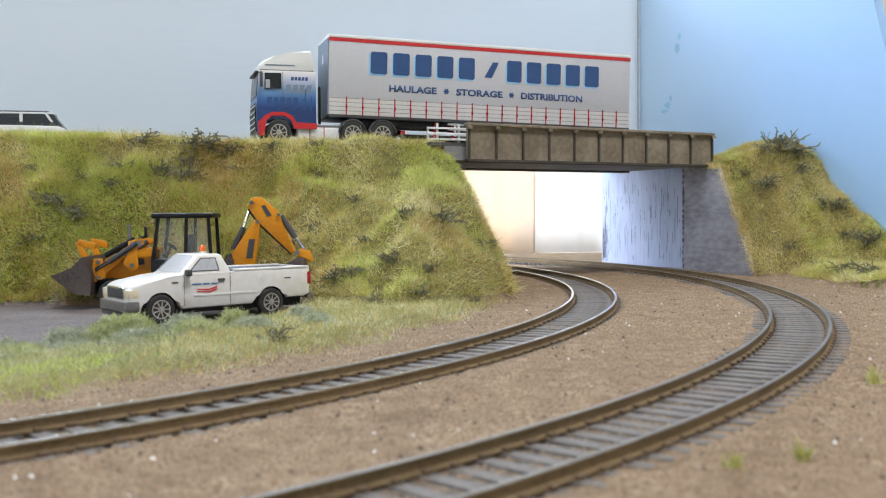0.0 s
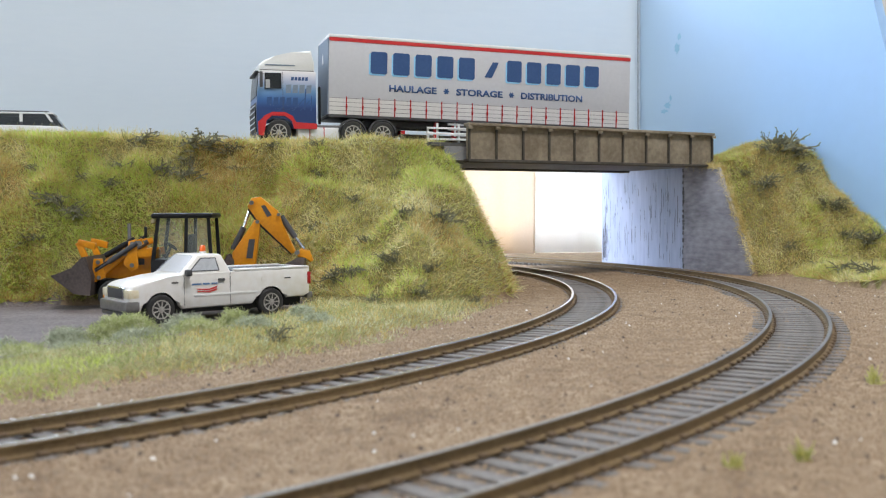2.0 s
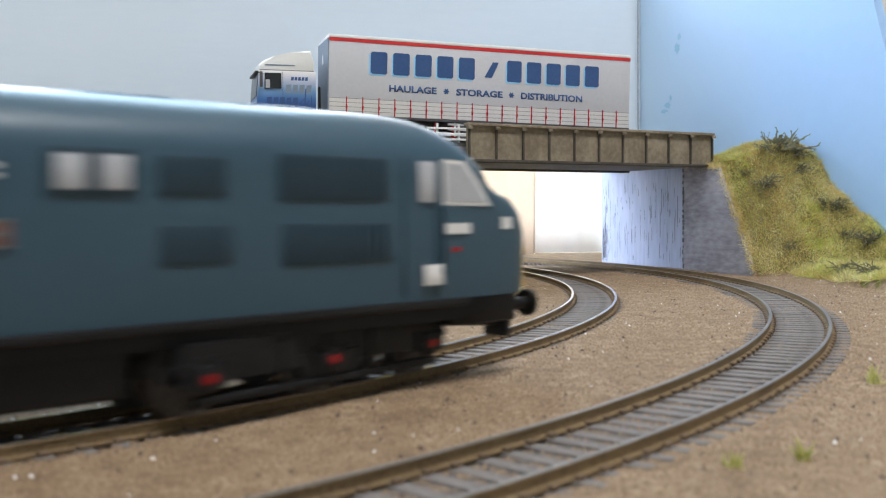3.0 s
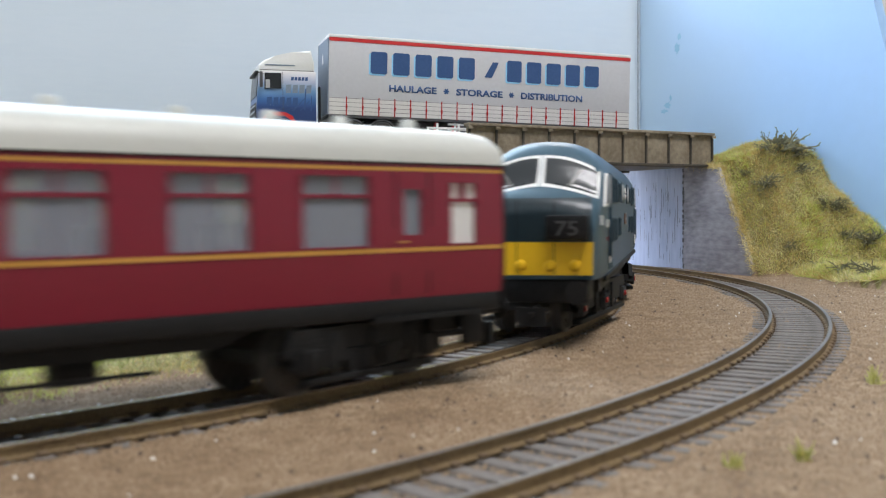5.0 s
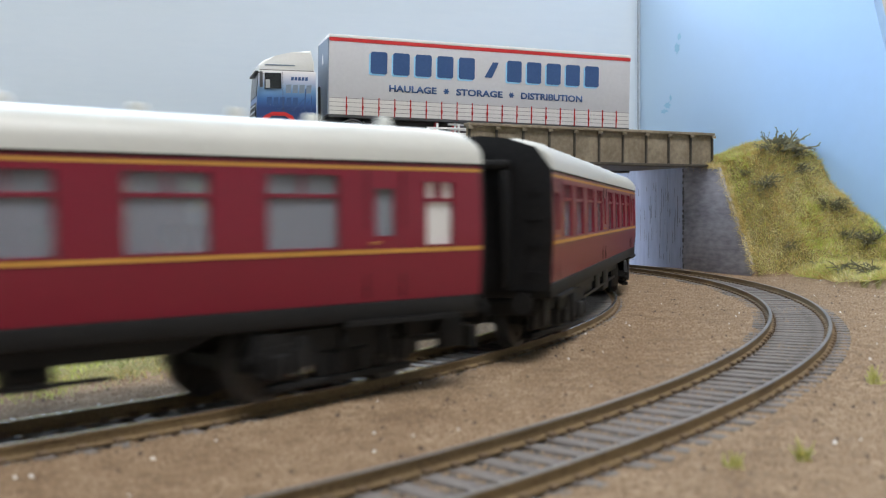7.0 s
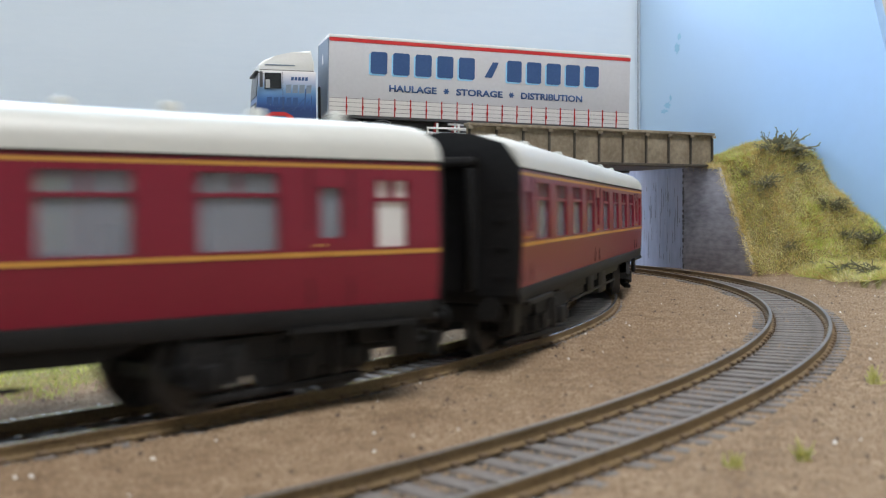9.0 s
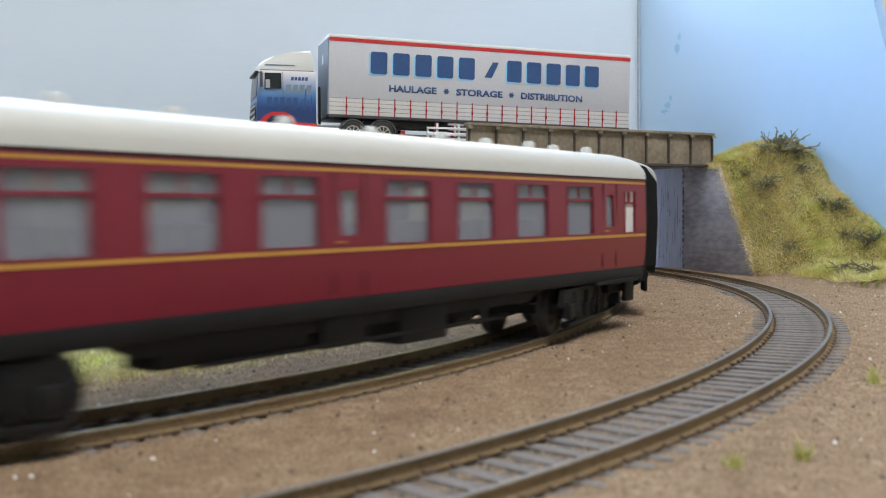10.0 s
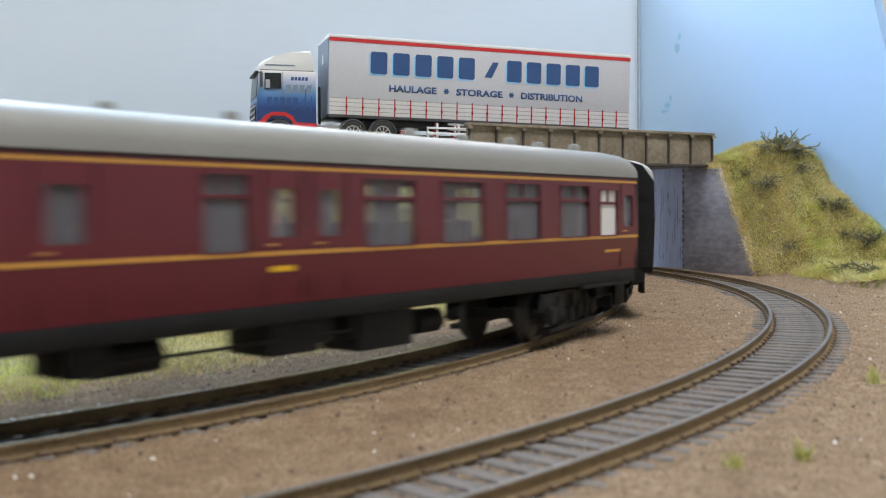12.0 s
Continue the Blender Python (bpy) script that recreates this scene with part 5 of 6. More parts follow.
def arch(x, z, r, a0=0.0, a1=math.pi, n=9):
    """Points of a wheel arch from the front (low x) over the top to the rear."""
    return [(x - r * math.cos(a), z + r * math.sin(a)) for a in np.linspace(a0, a1, n)]


def build_pickup():
    pk = thing("pickup_truck", "soiled white pickup truck with orange roof beacon on the yard", "pickup truck", at=place(-107.0, 334.0, -3.2, 0, 0, 39.0) @ Matrix.Scale(0.97, 4))
    W = 25.0
    prof = [(0, 5.0), (-0.4, 10), (0.2, 12.6), (1.2, 14.0), (3.6, 15.2), (14, 16.9), (20, 17.5), (44.5, 17.8), (73, 18.0), (73.4, 8.0), (71, 6.8)]
    prof += list(reversed(arch(56, 6.0, 6.6, 0.1, math.pi - 0.1))) + [(48, 5.2), (20, 5.0)] + list(reversed(arch(11.4, 6.0, 6.6, 0.1, math.pi - 0.1))) + [(4, 5.0)]
    part("body", prism(prof, "y", 0, W, 1.0), M["cream"], pk, "soiled white pickup body")
    # cab as a tapering shell
    base = [(22, 0.7), (44.6, 0.7), (44.6, W - 0.7), (22, W - 0.7)]
    mid = [(25, 0.9), (44.4, 0.9), (44.4, W - 0.9), (25, W - 0.9)]
    top = [(31.6, 2.8), (41.4, 2.8), (41.4, W - 2.8), (31.6, W - 2.8)]
    bm = loft([[(x, y, 16.8) for x, y in base], [(x, y, 18.2) for x, y in mid], [(x, y, 24.6) for x, y in top]])
    bmesh.ops.bevel(bm, geom=bm.edges[:], offset=0.8, segments=3, profile=0.5, affect="EDGES")
    part("cab", bm, M["cream"], pk, "white cab roof and pillars")
    def slope_y(z, x=0):
        return 0.9 + (z - 18.2) / 6.4 * 1.9
    def side_glass(pts, name, m, lift=0.12):
        bm = bmesh.new()
        a = [bm.verts.new((x, slope_y(z) - lift, z)) for x, z in pts]
        b = [bm.verts.new((x, slope_y(z) + 0.25, z)) for x, z in pts]
        bm.faces.new(a), bm.faces.new(b[::-1])
        for i in range(len(pts)):
            j = (i + 1) % len(pts)
            bm.faces.new((a[i], a[j], b[j], b[i]))
        return part(name, bm, m, pk)
    side_glass([(27.6, 18.4), (39.9, 18.4), (39.0, 23.4), (32.8, 23.4)], "window_rubber", M["dark_grey"], 0.1)
    side_glass([(28.6, 18.8), (39.3, 18.8), (38.6, 23.0), (33.0, 23.0)], "side_window", M["side_pane"], 0.2)
    bm = bmesh.new()
    q = [(24.6, 2.6, 18.2), (24.6, W - 2.6, 18.2), (31.0, W - 4.2, 24.0), (31.0, 4.2, 24.0)]
    a = [bm.verts.new((x - 0.35, y, z + 0.3)) for x, y, z in q]
    b = [bm.verts.new((x + 0.5, y, z - 0.3)) for x, y, z in q]
    bm.faces.new(a), bm.faces.new(b[::-1])
    for i in range(4):
        bm.faces.new((a[i], a[(i + 1) % 4], b[(i + 1) % 4], b[i]))
    part("windscreen", bm, M["glass"], pk, "pale reflecting windscreen")
    part("load_bed", box(41.5, 1.6, 17.6, 72.2, W - 1.6, 18.25), M["dark_grey"], pk)
    for y0 in (0.1, W - 1.4):
        part("bed_rail", box(40, y0, 17.9, 73.2, y0 + 1.3, 18.9, 0.4), M["cream"], pk)
    part("tailgate", box(72.2, 0.8, 9, 73.7, W - 0.8, 18.6, 0.4), M["cream"], pk)
    part("front_bumper", box(-1.8, -0.3, 5.0, 3.6, W + 0.3, 8.9, 0.8), M["bumper"], pk, "grey front bumper")
    part("front_bumper_lip", box(-1.4, 0.4, 3.2, 2.8, W - 0.4, 4.98, 0.6), M["dark_grey"], pk)
    part("grille", box(-0.75, 5.2, 9.6, 0.6, W - 5.2, 13.2, 0.3), M["dark_grey"], pk, "dark oval grille")
    part("grille_surround", box(-0.6, 4.6, 9.2, 0.4, W - 4.6, 13.7, 0.4), M["chrome"], pk)
    for y0 in (-0.12, W - 4.3):
        part("headlight", box(-0.7, y0, 9.8, 3.4, y0 + 4.4, 12.9, 0.4), M["lens"], pk, "amber and clear headlight")
    part("rear_bumper", box(72.6, 1, 5.8, 75.4, W - 1, 8.4, 0.5), M["bumper"], pk)
    for y0 in (-0.14, W - 1.2):
        part("tail_light", box(72.2, y0, 11.6, 73.9, y0 + 1.3, 16.4, 0.3), M["tail"], pk, "dark red tail light")
    part("rub_strip", box(24, -0.2, 9.3, 50, -0.01, 10.2, 0.08), M["white"], pk)
    for x in (25.2, 43.6):
        for z0, z1 in ((6, 9.2), (10.3, 17.6)):
            part("door_seam", box(x, -0.1, z0, x + 0.16, -0.005, z1), M["dark_grey"], pk)
    part("door_handle", box(38.6, -0.5, 14.6, 41.4, -0.01, 15.6, 0.2), M["dark_grey"], pk)
    part("mirror", box(25.2, -2.6, 17.0, 27.6, -0.3, 19.4, 0.5), M["dark_grey"], pk)
    part("fuel_cap", cyl((53, -0.12, 14.4), (53, 0.1, 14.4), 1.3, 16), M["cream"], pk)
    for i, (a, b) in enumerate(((28.2, 32), (32.6, 35.4), (36, 38.4))):
        part("door_lettering_bar", box(a, -0.14, 13.5, b, -0.01, 14.1), M["livery_mid"], pk, "unreadable blue lettering bar")
    for i, dz in enumerate((0, 0.9)):
        sw = prism([(30, 12.2 - dz), (35, 11.9 - dz), (38.4, 12.9 - dz), (38.0, 12.2 - dz), (35, 11.4 - dz), (30.6, 11.8 - dz)], "y", -0.15, -0.01)
        part("door_swoosh", sw, M["red"], pk, "red curved stripe")
    part("badge_bar", box(20.5, -0.14, 14.4, 23, -0.01, 15.1), M["bumper"], pk)
    part("badge_bar", box(67, -0.14, 14.2, 69.6, -0.01, 14.7), M["dark_grey"], pk)
    part("beacon_base", cyl((36.5, 8, 24.4), (36.5, 8, 25.6), 1.3, 14), M["white"], pk)
    part("beacon", lathe([(1.1, 25.6), (1.1, 27.0), (0.8, 27.8), (0.2, 28.0)], "z", 14), M["beacon"], pk, "orange warning beacon").location = (36.5 * MM, 8 * MM, 0)
    for x in (11.4, 56):
        part("wheel_arch", prism(arch(x, 6.0, 6.5) + list(reversed(arch(x, 6.0, 5.9))), "y", 0.4, 5, 0), M["black"], pk)
        for y, sd in ((1.6, -1), (W - 1.6, 1)):
            wheel("wheel", pk, x, y, 5.4, 5.3, 3.6, M["alloy"], sd)
    for o in pk.children:
        if o.name.split(".")[0] in ("cab", "window_rubber", "side_window", "windscreen", "door_seam", "door_handle", "mirror", "door_lettering_bar", "door_swoosh", "badge_bar", "beacon_base", "beacon"):
            o.location.x -= 5 * MM
    part("underbody", box(6, 2, 3.4, 70, W - 2, 6.5), M["black"], pk)


build_pickup()


def bar(bm, p, q, w, y0, y1):
    """A flat beam in the x-z plane from p to q, w deep, between y0 and y1."""
    (x0, z0), (x1, z1) = p, q
    d = Vector((x1 - x0, z1 - z0)).normalized() * (w / 2)
    add_prism(bm, [(x0 - d.y, z0 + d.x), (x1 - d.y, z1 + d.x), (x1 + d.y, z1 - d.x), (x0 + d.y, z0 - d.x)], "y", y0, y1, 0.15)
    return bm


def build_digger():
    dg = thing("backhoe_loader", "yellow backhoe loader with dark cab parked on the yard", "digger", at=place(-114.8, 399, -3.6, 0, 0, 4) @ Matrix.Diagonal((1.05, 1.0, 0.98, 1.0)))
    W = 26.0
    # cab
    for x, l in ((-4.4, 2.4), (18.0, -0.8), (8.2, 0.6)):
        for y in (2.0, W - 3.2):
            bm = bmesh.new()
            a = [bm.verts.new(p) for p in ((x, y, 20), (x + 1.4, y, 20), (x + 1.4, y + 1.3, 20), (x, y + 1.3, 20))]
            b = [bm.verts.new(p) for p in ((x + l, y + 0.5, 38.4), (x + l + 1.2, y + 0.5, 38.4), (x + l + 1.2, y + 1.6, 38.4), (x + l, y + 1.6, 38.4))]
            bm.faces.new(a), bm.faces.new(b[::-1])
            for i in range(4):
                bm.faces.new((a[i], a[(i + 1) % 4], b[(i + 1) % 4], b[i]))
            part("cab_post", bm, M["black"], dg)
    part("cab_roof", box(-4.0, 1.2, 38.0, 19.6, W - 1.2, 40.2, 0.9), M["black"], dg, "black cab roof")
    part("cab_base", box(-4.6, 2, 12, 19.4, W - 2, 21.0, 0.8), M["black"], dg)
    part("cab_window", box(-1.2, 2.5, 21, 8.0, 2.8, 37.9), M["clear"], dg)
    part("cab_window", box(9.6, 2.5, 21, 17.6, 2.8, 37.9), M["clear"], dg)
    part("seat", box(8, 9, 21, 11, 17, 31, 1.0), M["dark_grey"], dg)
    part("seat", box(3.5, 9, 21, 11, 17, 23.4, 0.8), M["dark_grey"], dg)
    part("steering_wheel", lathe([(2.6, 0), (3.0, 0.3), (2.6, 0.6), (2.2, 0.3)], "z", 18), M["black"], dg, at=place(1.2, 13, 26, 0, 40, 0))
    part("steering_column", cyl((-1, 13, 20), (1.2, 13, 26), 0.6, 8), M["black"], dg)
    # bonnet and body
    part("bonnet", prism([(-27, 13), (-27, 20.5), (-24, 22.6), (-4.6, 24.6), (-4.6, 12)], "y", 6, 20, 0.8), M["jcb"], dg, "yellow bonnet")
    part("bonnet_badge", box(-17, 5.8, 18.6, -9, 5.98, 21.2), M["dark_grey"], dg, "dark maker's badge as a plain bar")
    part("chassis", box(-26, 5, 6, 26, 21, 12.5, 0.6), M["black"], dg)
    part("exhaust", cyl((-14, 9, 22), (-14, 9, 36), 0.7, 10), M["bumper"], dg)
    for x, r in ((-18, 6.4), (11, 9.6)):
        for y, sd in ((2.2, -1), (W - 2.2, 1)):
            wheel("wheel", dg, x, y, r, r, 5.4, M["jcb"], sd)
    # loader arms, rams and bucket
    for y in (3.0, W - 4.6):
        bm = bar(bmesh.new(), (-3.5, 24.0), (-17, 23.0), 3.4, y, y + 1.6)
        bar(bm, (-16, 24.6), (-31, 13.0), 3.4, y, y + 1.6)
        part("loader_arm", bm, M["jcb"], dg, "yellow loader arm")
        bm = cyl((-11, y - 0.4, 28), (-24, y - 0.4, 20.0), 1.1, 10)
        add_cyl(bm, (-24, y - 0.4, 20.0), (-30, y - 0.4, 16.4), 0.6, 8)
        part("lift_ram", bm, M["dark_grey"], dg, "dark hydraulic ram")
        part("tilt_ram", cyl((-13, y + 1.9, 29.4), (-26, y + 1.9, 22.6), 1.2, 10), M["black"], dg, "black hydraulic ram")
        part("arm_plate", prism([(-17.5, 19), (-15, 28.5), (-11.6, 29.6), (-10.8, 17.5), (-14, 16)], "y", y - 0.3, y + 0.5, 0.2), M["jcb"], dg)
        part("arm_bracket", prism([(-32.5, 11), (-30.6, 21.5), (-26.8, 21.5), (-25.4, 13.5)], "y", y - 0.5, y + 0.3, 0.2), M["jcb"], dg)
        for px, pz in ((-13.4, 27.6), (-13.6, 18.6), (-28.6, 20), (-28.4, 13.6)):
            part("arm_pin", cyl((px, y - 1.1, pz), (px, y + 0.5, pz), 0.9, 10), M["bumper"], dg)
        bm = bar(bmesh.new(), (-9, 28.6), (-15, 26.4), 2.6, y + 0.1, y + 1.7)
        bar(bm, (-30, 26.5), (-37.6, 28.4), 2.8, y, y + 1.6)
        bar(bm, (-37.4, 28.4), (-33.4, 19), 2.8, y, y + 1.6)
        part("tilt_link", bm, M["jcb"], dg)
        part("arm_pin", cyl((-17, y - 0.5, 24), (-17, y + 2, 24), 1.5, 12), M["bumper"], dg)
        part("arm_pin", cyl((-31, y - 0.5, 13.2), (-31, y + 2, 13.2), 1.4, 12), M["bumper"], dg)
    shell = [(-31, 6.4), (-38, 7.2), (-48, 14.6), (-47.6, 15.2), (-38.4, 9.4), (-33, 9.2), (-32.4, 13), (-34.0, 22.4), (-32.6, 22.6), (-30.2, 14)]
    part("loader_bucket", prism(shell, "y", -2, 28), M["bucket"], dg, "worn brown steel loader bucket")
    for y in (-2.4, 27.6):
        part("bucket_side", prism([(-31, 6.4), (-38, 7.2), (-48, 14.6), (-39, 18), (-34, 22.5), (-30.2, 14)], "y", y, y + 0.8), M["bucket"], dg)
    # backhoe
    part("boom", prism([(25.8, 23), (26.3, 12), (34.2, 12), (37.1, 34.7), (36.7, 36.4), (35, 37.2)], "y", 10, 14.5, 0.5), M["jcb"], dg, "yellow backhoe boom")
    part("boom_badge", prism([(31.4, 20.6), (33.9, 20.6), (35.0, 28.8), (32.6, 28.8)], "y", 9.75, 9.98), M["dark_grey"], dg, "dark badge as a plain bar")
    part("boom_foot", prism([(22.6, 12), (22.6, 20), (24.6, 22.6), (26.6, 20), (26.6, 12)], "y", 9, 15.5, 0.5), M["bucket"], dg)
    part("dipper", prism([(32.1, 43), (33.8, 46.4), (37.1, 47), (43.8, 41), (45, 38.9), (45.8, 35.5), (51.1, 23), (49.2, 22.2), (36.3, 35.5), (32.5, 41.4)], "y", 10.4, 14.1, 0.5), M["jcb"], dg, "yellow dipper arm")
    part("dipper_edge", prism([(32.2, 41.2), (36.1, 35.1), (49.2, 21.8), (49.2, 22.5), (36.5, 35.9), (32.7, 41.8)], "y", 10.3, 14.2), M["black"], dg)
    part("dipper_badge", prism([(37.5, 43), (39, 43.4), (41.7, 39), (39.9, 38.2)], "y", 10.15, 10.38), M["dark_grey"], dg)
    bm = cyl((26, 12, 24.5), (30.4, 12, 33.9), 1.2, 10)
    part("boom_ram", bm, M["dark_grey"], dg, "dark hydraulic ram")
    part("ram_rod", cyl((30.4, 12, 33.9), (32.7, 12, 41.4), 0.65, 8), M["chrome"], dg, "bright steel ram rod")
    part("bucket_ram", cyl((45.2, 12, 38.6), (50.8, 12, 29.3), 1.2, 10), M["dark_grey"], dg)
    part("ram_rod", cyl((50.8, 12, 29.3), (54.2, 12, 24.2), 0.55, 8), M["chrome"], dg, "bright steel ram rod")
    part("bucket_link", prism([(51.0, 22.6), (53, 24.4), (56.5, 23.6), (58, 19.4), (56.6, 18.4), (55, 21), (52, 20.6)], "y", 10.6, 13.9, 0.5), M["jcb"], dg)
    part("rear_bucket", prism([(54.8, 20.5), (54.6, 11.5), (46, 11.8), (39.4, 15.4), (46, 17), (51, 20.4)], "y", 7, 17.5, 0.5), M["bucket"], dg, "dark rear digging bucket")
    for y in (7.6, 10, 12.4, 14.8, 16.6):
        part("bucket_tooth", box(38, y - 0.5, 14.6, 40.6, y + 0.5, 15.8), M["bucket"], dg)
    for o in dg.children:
        if o.name.split(".")[0] in ("loader_arm", "lift_ram", "tilt_ram", "arm_plate", "arm_bracket", "tilt_link", "arm_pin", "loader_bucket", "bucket_side", "bonnet", "bonnet_badge"):
            o.scale.x = 0.86
    for y in (2.6, W - 3.6):
        part("hose", cyl((-12, y, 26.5), (-26, y, 17.0), 0.35, 6), M["black"], dg)
        part("arm_pin", cyl((-9, y - 0.6, 27.6), (-9, y + 1.6, 27.6), 1.2, 10), M["bumper"], dg)
    for x, z, r in ((33.8, 44.4, 0.9), (36.0, 36.2, 0.8), (51.6, 22.8, 1.0), (28.8, 16, 1.4), (44.4, 39.2, 0.7)):
        part("pivot_pin", cyl((x, 9.4, z), (x, 15, z), r, 12), M["bumper"], dg)
    part("roof_lamp", box(-4.6, 4, 36.2, -3.2, 7, 37.8, 0.3), M["lens"], dg)
    part("side_mirror", box(-6.4, 0.2, 30, -5.4, 2.0, 34.5, 0.3), M["black"], dg)
    part("grille", box(-27.4, 8, 14, -27.02, 18, 19.5, 0.15), M["black"], dg)
    part("stabiliser", box(22, 0, 3, 25, 4, 16, 0.5), M["jcb"], dg)


build_digger()


def build_car():
    car = thing("parked_car", "white estate car parked on the road behind the bank", "car", at=place(-268, 534, 73.0, 0, 0, 14))
    W = 24
    prof = [(0, 4), (0, 9.5), (2, 11.2), (16, 12.6), (56, 12.2), (59.5, 11.0), (60, 4)]
    prof += list(reversed(arch(48, 4.2, 5.0, 0.1, math.pi - 0.1))) + list(reversed(arch(12, 4.2, 5.0, 0.1, math.pi - 0.1)))
    part("body", prism(prof, "y", 0, W, 0.8), M["white"], car)
    bm = loft([[(13, 0.8, 12), (58.5, 0.8, 12), (58.5, W - 0.8, 12), (13, W - 0.8, 12)], [(22, 3, 19), (53, 3, 19), (53, W - 3, 19), (22, W - 3, 19)]])
    part("glasshouse", bm, M["dark_glass"], car, "dark window band")
    part("roof", box(22, 2.6, 18.9, 53.4, W - 2.6, 19.8, 0.4), M["white"], car)
    for x in (22, 36, 49):
        bm = bmesh.new()
        d = {22: (-7, 0), 36: (0, 0), 49: (4.6, 0)}[x][0]
        add_prism(bm, [(x, 19), (x + 1.6, 19), (x + 1.6 + d, 12.2), (x + d, 12.2)], "y", 1.6, 2.2)
        part("pillar", bm, M["white"], car)
    for y in (4, W - 5):
        part("roof_rail", box(24, y, 20.2, 51, y + 0.8, 20.8, 0.2), M["dark_grey"], car)
        part("roof_rail_foot", box(25, y, 19.7, 26, y + 0.8, 20.3), M["dark_grey"], car)
        part("roof_rail_foot", box(49, y, 19.7, 50, y + 0.8, 20.3), M["dark_grey"], car)
    for x in (12, 48):
        for y, sd in ((1.8, -1), (W - 1.8, 1)):
            wheel("wheel", car, x, y, 4.3, 4.2, 3.2, M["chrome"], sd)


build_car()


def build_barrier():
    fe = thing("road_barrier", "white three-rail roadside barrier by the bridge", "barrier", at=place(-8, 538, 72.5, 0, 0, 24))
    for z in (2.6, 5.6, 8.6):
        part("rail", box(0, 0, z, 40, 0.8, z + 1.1, 0.15), M["white"], fe)
    for x in (0.4, 6, 19, 33):
        part("post", box(x, 0.85, 0, x + 1.1, 1.9, 12 if x > 1 else 9.8, 0.15), M["white"], fe)


build_barrier()


# ---- grass, scrub, chips ----
def blades(name, xs, ys, lo, hi, width, m, label, lean=0.7, zs=None):
    n = len(xs)
    z = land(xs, ys) if zs is None else zs
    gx = (land(xs + 1.5, ys) - land(xs - 1.5, ys)) / 3
    gy = (land(xs, ys + 1.5) - land(xs, ys - 1.5)) / 3
    nrm = np.stack((-gx, -gy, np.ones(n)), -1)
    nrm /= np.linalg.norm(nrm, axis=1, keepdims=True)
    rnd = RNG.normal(0, 1, (n, 3)) * lean
    d = nrm * 0.6 + np.array((0, 0, 0.3)) + rnd * 0.8
    d /= np.linalg.norm(d, axis=1, keepdims=True)
    ln = RNG.uniform(lo, hi, n)[:, None]
    side = np.cross(d, RNG.normal(0, 1, (n, 3)))
    side /= np.linalg.norm(side, axis=1, keepdims=True) + 1e-9
    w = RNG.uniform(0.6, 1.2, n)[:, None] * width
    p = np.stack((xs, ys, z - 0.3), -1)
    tip = p + d * ln + np.array((0, 0, -0.25)) * ln * RNG.uniform(0, 1, n)[:, None]
    v = np.stack((p - side * w, p + side * w, tip + side * w * 0.25, tip - side * w * 0.25), 1).reshape(-1, 3)
    ob = fast_mesh(name, v, np.arange(4 * n).reshape(n, 4), m)
    return tagged(ob, label, "grass", kind="stuff")


def bank_points(n, grow=None):
    xs = RNG.uniform(-330, 45, n)
    t = RNG.uniform(-0.03, 1.25, n)
    yf, yt = np.interp(xs, FOOT_X, FOOT_Y), np.interp(xs, TOP_X, TOP_Y)
    ys = yf + t * (yt - yf)
    ok = (left_bank(xs, ys) > 0.02) & (ys < road_line(xs) - 9)
    if grow is not None:
        ok &= grow(xs, ys)
    return xs[ok], ys[ok]


patch = lambda x, y, k: vnoise(x, y, 26, 20) + 0.6 * vnoise(x, y, 9, 21) + 0.5 * RNG.normal(0, 1, np.shape(x)) > k
blades("bank_grass", *bank_points(95000, lambda x, y: patch(x, y, -0.25)), 1.6, 4.4, 0.20, M["grass_a"], "yellow-green static grass on the bank")
blades("bank_straw", *bank_points(85000, lambda x, y: ~patch(x, y, 0.15)), 1.6, 4.6, 0.18, M["grass_b"], "straw-brown dry grass on the bank")


blades("bank_fresh_grass", *bank_points(120000, lambda x, y: vnoise(x, y, 30, 24) + 0.6 * vnoise(x, y, 12, 25) + 0.18 * RNG.normal(0, 1, np.shape(x)) > 0.22), 2.0, 5.0, 0.20, M["grass_d"], "fresh green patches in the bank grass")
blades("bank_long_grass", *bank_points(20000), 4.0, 8.5, 0.13, M["grass_b"], "long dry fibres on the bank", 1.3)
blades("bank_pale_fibres", *bank_points(26000), 2.5, 7.0, 0.12, M["grass_c"], "long pale fibres on the bank", 1.3)


blades("bank_rust_grass", *bank_points(100000, lambda x, y: vnoise(x, y, 26, 44) + 0.6 * vnoise(x, y, 11, 45) + 0.18 * RNG.normal(0, 1, np.shape(x)) > 0.38), 2.0, 4.9, 0.20, M["grass_e"], "rusty brown patches in the bank grass")


def right_points(n):
    xs, ys = RNG.uniform(160, 300, n), RNG.uniform(390, 680, n)
    ok = right_bank(xs, ys) > 0.02
    return xs[ok], ys[ok]


blades("bank_grass", *right_points(60000), 1.6, 4.4, 0.20, M["grass_a"], "yellow-green static grass on the far bank")
blades("bank_straw", *right_points(85000), 1.6, 4.8, 0.18, M["grass_b"], "straw-brown dry grass on the far bank")
gx_, gy_ = right_points(75000)
gk = vnoise(gx_, gy_, 20, 51) + 0.5 * vnoise(gx_, gy_, 8, 52) + 0.25 * RNG.normal(0, 1, gx_.shape) > 0.2
blades("bank_fresh_grass", gx_[gk], gy_[gk], 1.8, 4.8, 0.20, M["grass_d"], "fresh green patches on the far bank")


